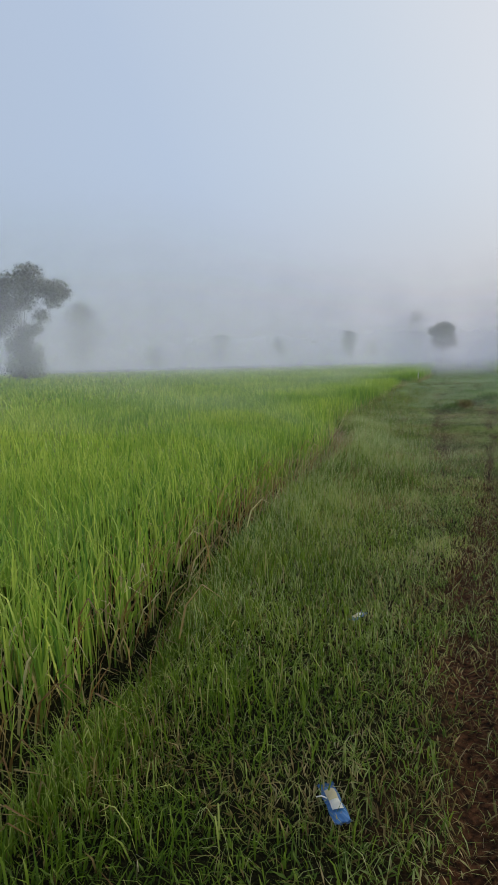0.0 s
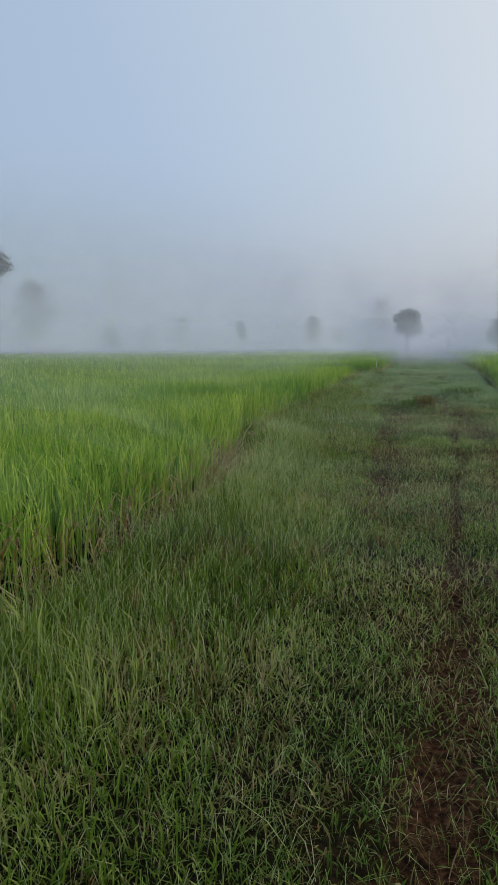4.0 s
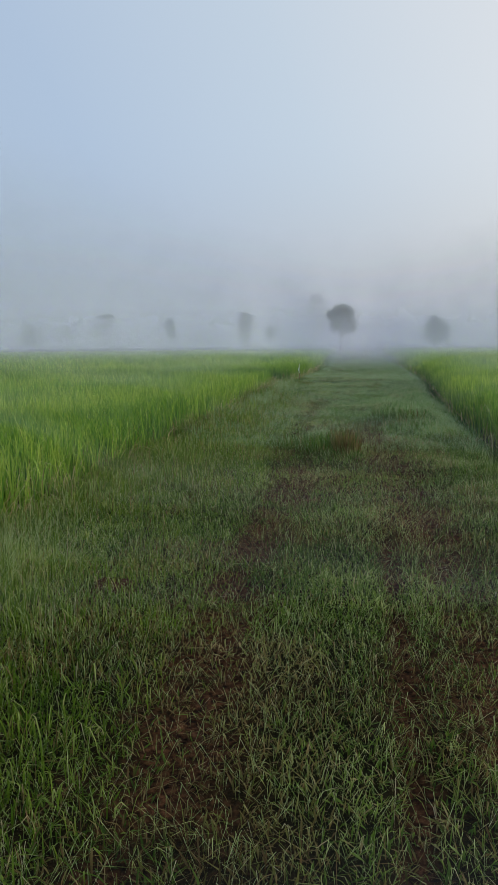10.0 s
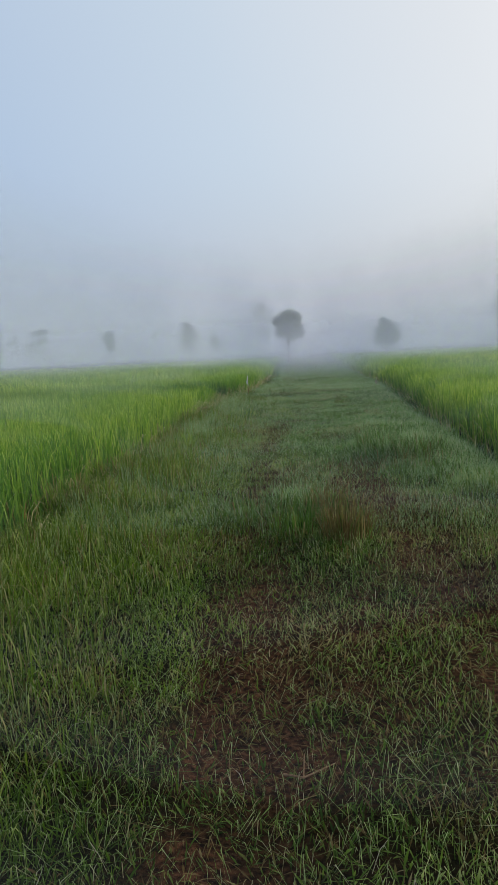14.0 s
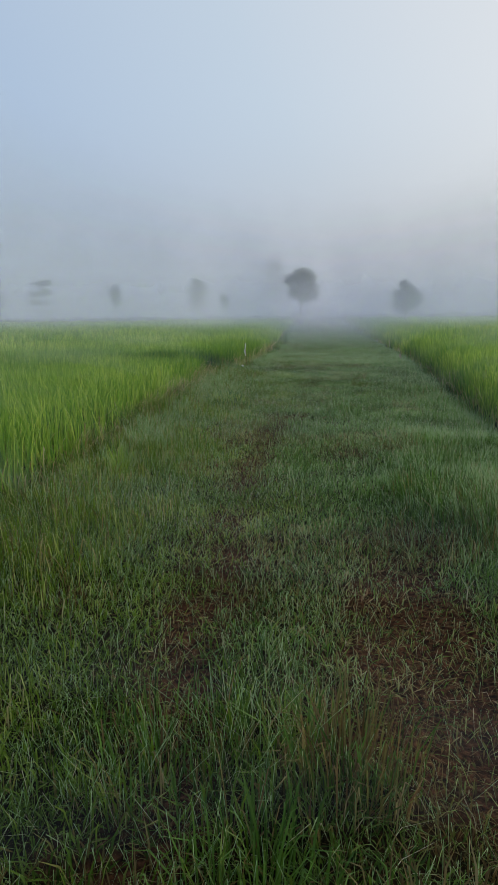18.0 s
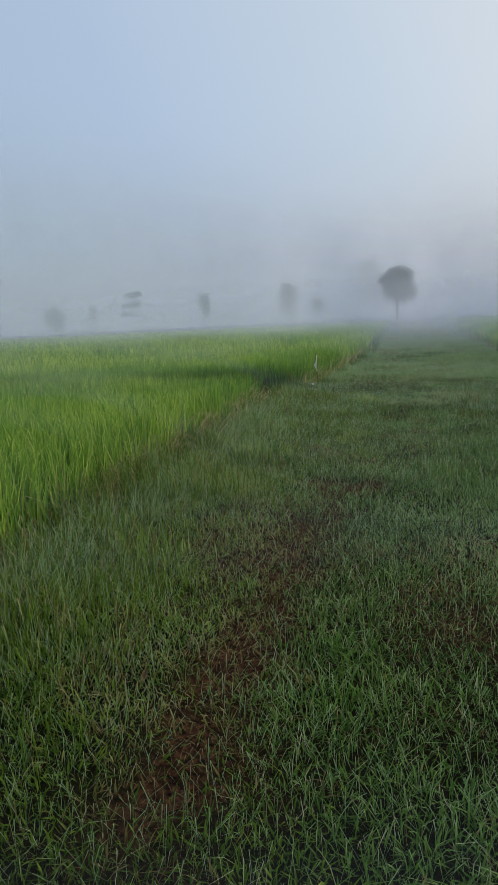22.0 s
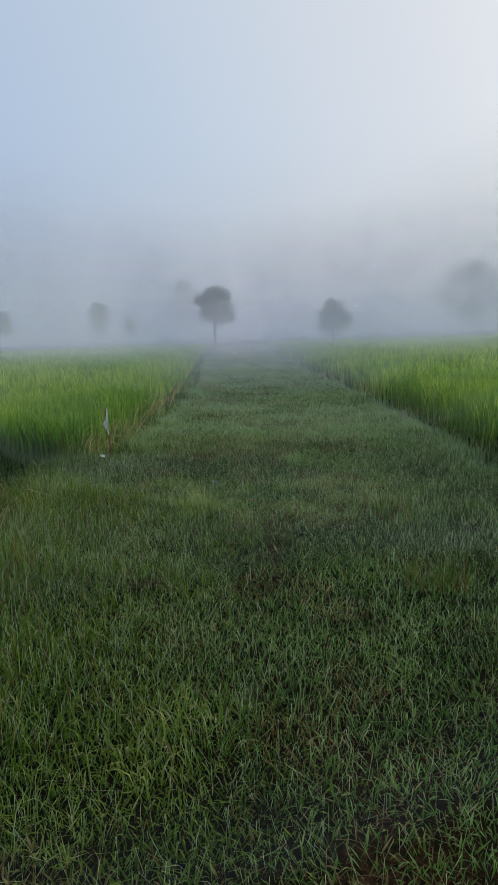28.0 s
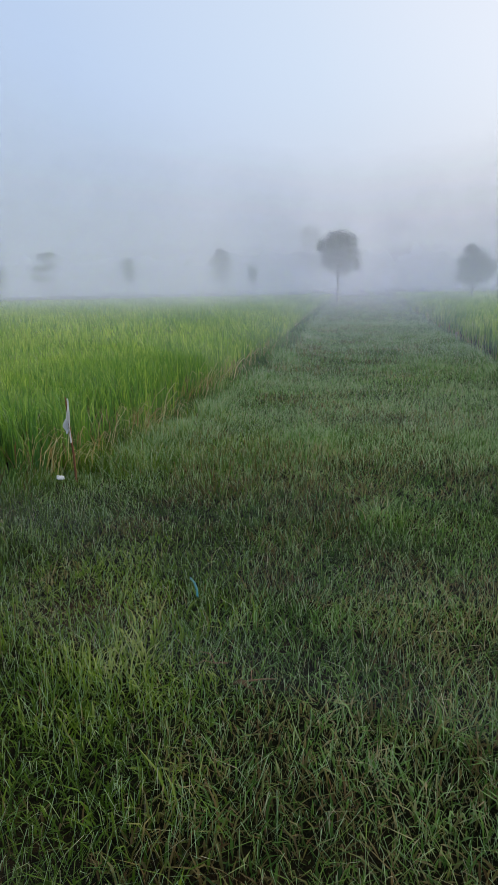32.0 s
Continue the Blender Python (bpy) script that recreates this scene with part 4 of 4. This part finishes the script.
def flag_stake(at):
    root = tagged(new("marker_stake"), "thin brown stake with a torn white plastic strip beside the rice", "stake")
    root.location = (*at, float(ground_z(*at)) - 0.02)
    bm = bmesh.new()
    tube(bm, [(0.025, 0, -0.1), (0.02, 0, 0.25), (0.0, 0, 0.50), (-0.012, 0, 0.72)], [0.010, 0.009, 0.008, 0.006], 8)
    part("cane", bm, M_CANE, root)
    for name, xs, z0, z1, seed in (("strip", (-0.008, 0.018), 0.36, 0.71, 1), ("flap", (-0.040, -0.004), 0.43, 0.55, 2)):
        bm = bmesh.new()
        rows = []
        for i in range(13):
            f = i / 12
            taper = 0.35 + 0.65 * math.sin(math.pi * min(1, 0.15 + f * 0.75)) if name == "strip" else math.sin(math.pi * (0.12 + 0.76 * f))
            rows.append([bm.verts.new((xs[0] + (xs[1] - xs[0]) * (0.5 + (u - 0.5) * taper) + 0.006 * math.sin(f * 7 + seed), -0.012 + 0.008 * math.sin(f * 9 + u * 4), z1 + (z0 - z1) * f)) for u in (0, 0.33, 0.66, 1)])
        for r0, r1 in zip(rows, rows[1:]):
            for k in range(3):
                bm.faces.new((r0[k], r0[k + 1], r1[k + 1], r1[k]))
        bmesh.ops.solidify(bm, geom=bm.faces[:], thickness=0.0015)
        part(name, bm, M_PAPER, root, "torn white plastic")
    return root


flag_stake((-2.0, 37.48))

scrap_bm = bmesh.new()
pillow(scrap_bm, 0.06, 0.05, 0.03, 9, crush=0.003)
scrap = part("plastic_scrap", scrap_bm, M_PAPER, None)
scrap.matrix_world = pose(-2.07, 37.4, float(ground_z(-2.07, 37.4)) + 0.07, 15, 10, 30)
tagged(scrap, "crumpled white plastic scrap at the foot of a stake", "litter")


def stake(at, height, lean, label):
    root = tagged(new("wooden_stake"), label, "stake", group="stakes at the ditch")
    root.matrix_world = pose(at[0], at[1], float(ground_z(*at)) - 0.05, 0, lean, 0)
    bm = bmesh.new()
    tube(bm, [(0, 0, -0.1), (0.01, 0, height * 0.5), (0, 0.01, height)], [0.035, 0.033, 0.03], 9)
    part("shaft", bm, M_POLE, root)
    bm = bmesh.new()
    tube(bm, [(0, 0.01, height), (0.004, 0.01, height + 0.03)], [0.032, 0.02], 9)
    part("split_top", bm, M_POLE, root, "splintered pale top")
    return root


stake((2.95, 53.0), 0.42, 3, "short weathered stake at the edge of a ditch")
stake((2.58, 40.0), 0.26, -6, "low broken pale stake beside the ditch")

teal_bm = bmesh.new()
tube(teal_bm, [(-0.12, 0, 0), (-0.03, 0.006, 0.012), (0.06, 0.002, 0.016), (0.12, -0.006, 0.006)], [0.0048, 0.0055, 0.0055, 0.0048], 8)
teal = part("plastic_straw", teal_bm, M_TEAL, None)
teal.matrix_world = pose(-0.56, 35.66, float(ground_z(-0.56, 35.66)) + 0.075, 0, 0, -66)
tagged(teal, "teal plastic straw lying in the turf", "straw")


def fallen_leaf(at, heading, length, seed):
    bm = bmesh.new()
    rows = []
    for i in range(9):
        f = i / 8
        w = length * 0.17 * math.sin(math.pi * (0.06 + 0.88 * f))
        rows.append([bm.verts.new(((f - 0.5) * length, s * w, 0.012 * abs(s) + 0.012 * math.sin(f * 5 + seed))) for s in (-1, 0, 1)])
    for r0, r1 in zip(rows, rows[1:]):
        for k in range(2):
            bm.faces.new((r0[k], r0[k + 1], r1[k + 1], r1[k]))
    bmesh.ops.solidify(bm, geom=bm.faces[:], thickness=0.001)
    ob = part("fallen_leaf", bm, M_TWIG, None)
    ob.matrix_world = pose(at[0], at[1], float(ground_z(*at)) + 0.05, 6, 4, heading)
    return tagged(ob, "curled brown fallen leaf on the turf", "leaf", group="fallen leaves")


for n, (fx, fy, fh, fl) in enumerate(((-0.18, 34.89, 5, 0.08), (0.35, 31.4, 80, 0.09), (-0.5, 33.1, 140, 0.08), (0.1, 28.4, 30, 0.08), (-1.0, 25.3, 100, 0.07))):
    fallen_leaf((fx, fy), fh, fl, n)


def twig(at, heading, length, seed):
    g = np.random.default_rng(seed)
    bm = bmesh.new()
    pts = [((f - 0.5) * length, g.normal(0, 0.012), 0.012 + g.random() * 0.012) for f in (0, 0.3, 0.62, 1)]
    tube(bm, pts, [0.0045, 0.004, 0.003, 0.0015], 6)
    tube(bm, [pts[1], (pts[1][0] + length * 0.16, 0.05, 0.03), (pts[1][0] + length * 0.24, 0.09, 0.024)], [0.003, 0.002, 0.001], 5)
    ob = part("twig", bm, M_TWIG, None)
    ob.matrix_world = pose(at[0], at[1], float(ground_z(*at)) + 0.03, 0, 0, heading)
    return tagged(ob, "thin dry forked twig on the turf", "twig", group="twigs")


for n, (fx, fy, fh, fl) in enumerate(((-0.13, 34.95, 35, 0.14), (-0.35, 35.1, 150, 0.16), (0.5, 30.5, 60, 0.2), (-0.1, 17.0, 20, 0.2), (0.9, 12.0, 110, 0.18), (0.25, 22.3, 75, 0.2))):
    twig((fx, fy), fh, fl, n + 3)


def soil_mound(at, radius, height, seed):
    g = np.random.default_rng(seed)
    bm = bmesh.new()
    bmesh.ops.create_icosphere(bm, subdivisions=3, radius=1.0)
    for v in bm.verts:
        lump = 1 + 0.28 * noise.noise(v.co * 2.1 + Vector((seed, 0, 0))) + 0.16 * noise.noise(v.co * 6.0)
        v.co = Vector((v.co.x * radius * lump, v.co.y * radius * 0.8 * lump, max(v.co.z, -0.25) * height * lump))
    root = tagged(new("soil_mound"), "small crumbly mound of red-brown soil in the grass", "soil mound")
    root.location = (*at, float(ground_z(*at)))
    part("heap", bm, M_MOUND, root)
    for k in range(16):
        bm = bmesh.new()
        bmesh.ops.create_icosphere(bm, subdivisions=1, radius=g.uniform(0.012, 0.03))
        for v in bm.verts:
            v.co *= 1 + 0.4 * noise.noise(v.co * 60 + Vector((k, 1, 2)))
        a, d = g.random() * 6.28, radius * g.uniform(0.7, 1.5)
        clod = part("clod", bm, M_MOUND, root)
        clod.location = (math.cos(a) * d, math.sin(a) * d * 0.8, 0.012)
    return root


soil_mound((-1.2, 14.45), 0.15, 0.06, 2)


def grass_tuft(at, spread, height, count, dryness, label, seed, mat=None):
    r = np.random.default_rng(seed)
    a, d = r.random(count) * 6.283, spread * r.random(count) ** 0.7
    x, y = np.cos(a) * d, np.sin(a) * d
    root = tagged(new("grass_tuft"), label, "grass tuft", group="grass tufts")
    root.location = (*at, 0)
    ob = blades("tussock", x, y, ground_z(x + at[0], y + at[1]) - 0.01, height * r.uniform(0.5, 1.1, count), r.uniform(0.004, 0.008, count), np.abs(r.normal(0.35, 0.2, count)),
                mat or M_TURF_WET, np.clip(r.normal(0.62 if mat else 0.4 if dryness > 0.6 else 0.42, 0.2, count), 0, 1), np.where(r.random(count) < dryness, r.uniform(0.5, 1, count), 0), az=a + r.normal(0, 0.6, count), droop=0.8, parent=root, fine=True)
    tagged(ob, kind="stuff")
    return root


TUFTS = ((0.20, 19.9, 0.20, 0.44, 300, 0.9, "tall dry brown grass tuft between wheel tracks"), (-0.15, 20.3, 0.28, 0.34, 150, 0.15, "tall green grass tuft between wheel tracks"),
         (-0.55, 20.9, 0.35, 0.30, 170, 0.1, "loose green grass tuft between wheel tracks"), (0.12, 20.8, 0.24, 0.38, 240, 0.75, "tall dry brown grass tuft between wheel tracks"), (0.95, 24.2, 0.32, 0.42, 360, 0.08, "tall green grass tuft beside the track"),
         (1.35, 23.3, 0.35, 0.45, 380, 0.1, "tall green grass tuft beside the track"), (1.15, 25.3, 0.3, 0.36, 280, 0.1, "tall green grass tuft beside the track"), (0.35, 29.2, 0.25, 0.22, 220, 0.2, "low green grass tuft on the track"),
         (0.98, 34.4, 0.2, 0.24, 200, 0.5, "dark grass tuft with dry stalks"), (0.9, 32.7, 0.22, 0.22, 200, 0.4, "dark grass tuft with dry stalks"), (-1.68, 26.9, 0.3, 0.2, 90, 0.0, "bright green rice seedling clump at the field edge"),
         (-1.87, 24.86, 0.10, 0.5, 60, 0.0, "bright green rice seedling clump at the field edge"), (-1.75, 5.2, 0.14, 0.36, 90, 0.1, "tall green grass tuft at the field edge"), (-1.5, 29.9, 0.3, 0.3, 260, 0.1, "leafy yellow-green weed clump"),
         (-0.9, 38.0, 0.5, 0.2, 300, 0.35, "low seeding grass clump"), (-0.5, 38.4, 0.45, 0.2, 280, 0.4, "low seeding grass clump"))
for n, (tx, ty, sp, th, cnt, dr, text) in enumerate(TUFTS):
    grass_tuft((tx, ty), sp, th, cnt, dr, text, 60 + n, M_RICE if "rice" in text or "weed" in text else None)


def flowering_weed(at, seed):
    """A thin branching weed with small pale flower heads."""
    g = np.random.default_rng(seed)
    root = tagged(new("flowering_weed"), "thin green weed with tiny cream flowers on the verge", "weed", group="flowering weeds")
    root.location = (*at, float(ground_z(*at)))
    tips = []
    for k in range(5):
        a, h = g.random() * 6.28, g.uniform(0.16, 0.34)
        tip = (math.cos(a) * h * 0.4, math.sin(a) * h * 0.4, h)
        bm = bmesh.new()
        tube(bm, [(0, 0, -0.02), (tip[0] * 0.4, tip[1] * 0.4, h * 0.6), tip], [0.0028, 0.002, 0.0012], 4)
        part("stem", bm, M_RICE, root)
        tips.append(tip)
    for tip in tips:
        bm = bmesh.new()
        for k in range(7):
            a = k * 6.283 / 7
            c, s_ = math.cos(a), math.sin(a)
            bm.faces.new([bm.verts.new(Vector(tip) + Vector(q)) for q in ((0, 0, 0), (c * 0.003 - s_ * 0.002, s_ * 0.003 + c * 0.002, 0.001), (c * 0.006, s_ * 0.006, 0.002), (c * 0.003 + s_ * 0.002, s_ * 0.003 - c * 0.002, 0.001))])
        part("flower", bm, M_PETAL, root)
    return root


weed_rng = np.random.default_rng(77)
for n in range(22):
    flowering_weed((-1.43 + weed_rng.normal(0, 0.13), 29.8 + weed_rng.normal(0, 0.3)), 200 + n)


# ---------------------------------------------------------------- mist
def mat_mist():
    """Thin droplets in the air: nearly clear at a puff's rim, whiter towards its middle."""
    m, nd, ln, bsdf = material("morning_mist")
    nd.remove(bsdf)
    veil = nd.new("ShaderNodeAttribute")
    veil.attribute_name = "tone"
    co, n = nd.new("ShaderNodeTexCoord"), nd.new("ShaderNodeTexNoise")
    n.inputs["Scale"].default_value, n.inputs["Detail"].default_value = 0.25, 2.0
    ln.new(co.outputs["Object"], n.inputs["Vector"])
    swirl = nd.new("ShaderNodeMath")
    swirl.operation = "MULTIPLY"
    ln.new(veil.outputs["Fac"], swirl.inputs[0])
    gain = nd.new("ShaderNodeMath")
    gain.operation = "MULTIPLY_ADD"
    gain.inputs[1].default_value, gain.inputs[2].default_value = 0.7, 0.65
    ln.new(n.outputs["Fac"], gain.inputs[0])
    ln.new(gain.outputs[0], swirl.inputs[1])
    white, back, lit = nd.new("ShaderNodeBsdfDiffuse"), nd.new("ShaderNodeBsdfTranslucent"), nd.new("ShaderNodeMixShader")
    for s in (white, back):
        s.inputs["Color"].default_value = (*MIST_WHITE, 1)
    lit.inputs[0].default_value = 0.5
    ln.new(white.outputs[0], lit.inputs[1])
    ln.new(back.outputs[0], lit.inputs[2])
    clear, both = nd.new("ShaderNodeBsdfTransparent"), nd.new("ShaderNodeMixShader")
    ln.new(swirl.outputs[0], both.inputs[0])
    ln.new(clear.outputs[0], both.inputs[1])
    ln.new(lit.outputs[0], both.inputs[2])
    ln.new(both.outputs[0], nd["Material Output"].inputs["Surface"])
    return m


MIST_WHITE = (0.76, 0.81, 0.98)
M_MIST = mat_mist()


def mist_sheet(y0, veil, foot, top, x0, x1, label):
    """A thin upright layer of mist across the fields: it fades in above the ground and out towards the height top."""
    xs = np.unique(np.concatenate([np.arange(max(x0, -12), min(x1, 12), 0.7), np.linspace(x0, x1, 30)]))
    levels = np.array([0, 0.08, 0.18, 0.3, 0.45, 0.6, 0.8, 1.0]) ** 1.4
    over_rice = np.clip((np.maximum(left_edge(np.full(len(xs), y0)) - xs, xs - right_edge(np.full(len(xs), y0))) + 0.3) / 1.5, 0, 1)
    rise = np.clip((np.abs(xs - 0.3) - 6) / 26, 0, 1)                  # low over the track to stay under the camera, taller to the sides
    X, F = np.meshgrid(xs, levels)
    Z = 0.62 * over_rice[None] + F * (top + (13.0 if y0 < 90 else 1.5) * rise)[None]
    Z[0] = -0.1
    Y = y0 + 0.5 * np.sin(X * 0.7 + y0) + 0.4 * np.sin(X * 0.23 + 2 * y0)
    soft = np.clip(F * top / foot, 0, 1)
    soft = soft * soft * (3 - 2 * soft) * (1 - F) ** 1.3
    soft = soft * (1 + 0.8 * over_rice[None] * (y0 < 43)) * (1 - 0.6 * rise[None] * (y0 < 60)) * (0.9 + 0.2 * vnoise(X, X * 0 + y0 * 3.1, 9))
    nx, nz = len(xs), len(levels)
    a = (np.arange(nz - 1)[:, None] * nx + np.arange(nx - 1)[None]).ravel()
    quads = np.stack([a, a + 1, a + nx + 1, a + nx], 1)
    ob = link_mesh("mist", np.stack([X.ravel(), Y.ravel(), Z.ravel()], 1), quads.ravel(), np.arange(len(quads)) * 4, M_MIST, tone=veil * soft.ravel())
    return tagged(ob, label, "mist", kind="stuff")


for k in range(28):                                                    # knee-high over the track
    mist_sheet(8.5 + 1.25 * k, 0.03, 0.15, 0.5, -60, 26, "thin low layer of ground mist")
for my, veil in ((43.5, 0.09), (46.5, 0.10), (50, 0.12), (54, 0.14), (59, 0.18), (65, 0.19), (72, 0.21), (80, 0.24), (86, 0.24), (97, 0.06), (109, 0.07), (119, 0.08), (140, 0.3), (160, 0.4)):
    mist_sheet(my, veil, 0.45 if my < 90 else 0.12, 3.0 + (my - 43) * 0.19, -30 - my, 10 + 0.55 * my, "layer of pale morning mist over the fields")
for my, veil, top in ((132, 0.3, 6), (180, 0.5, 9), (250, 0.6, 13)):
    mist_sheet(my, veil, 0.15, top, -1.4 * my, 1.2 * my, "far low mist where the fields end")
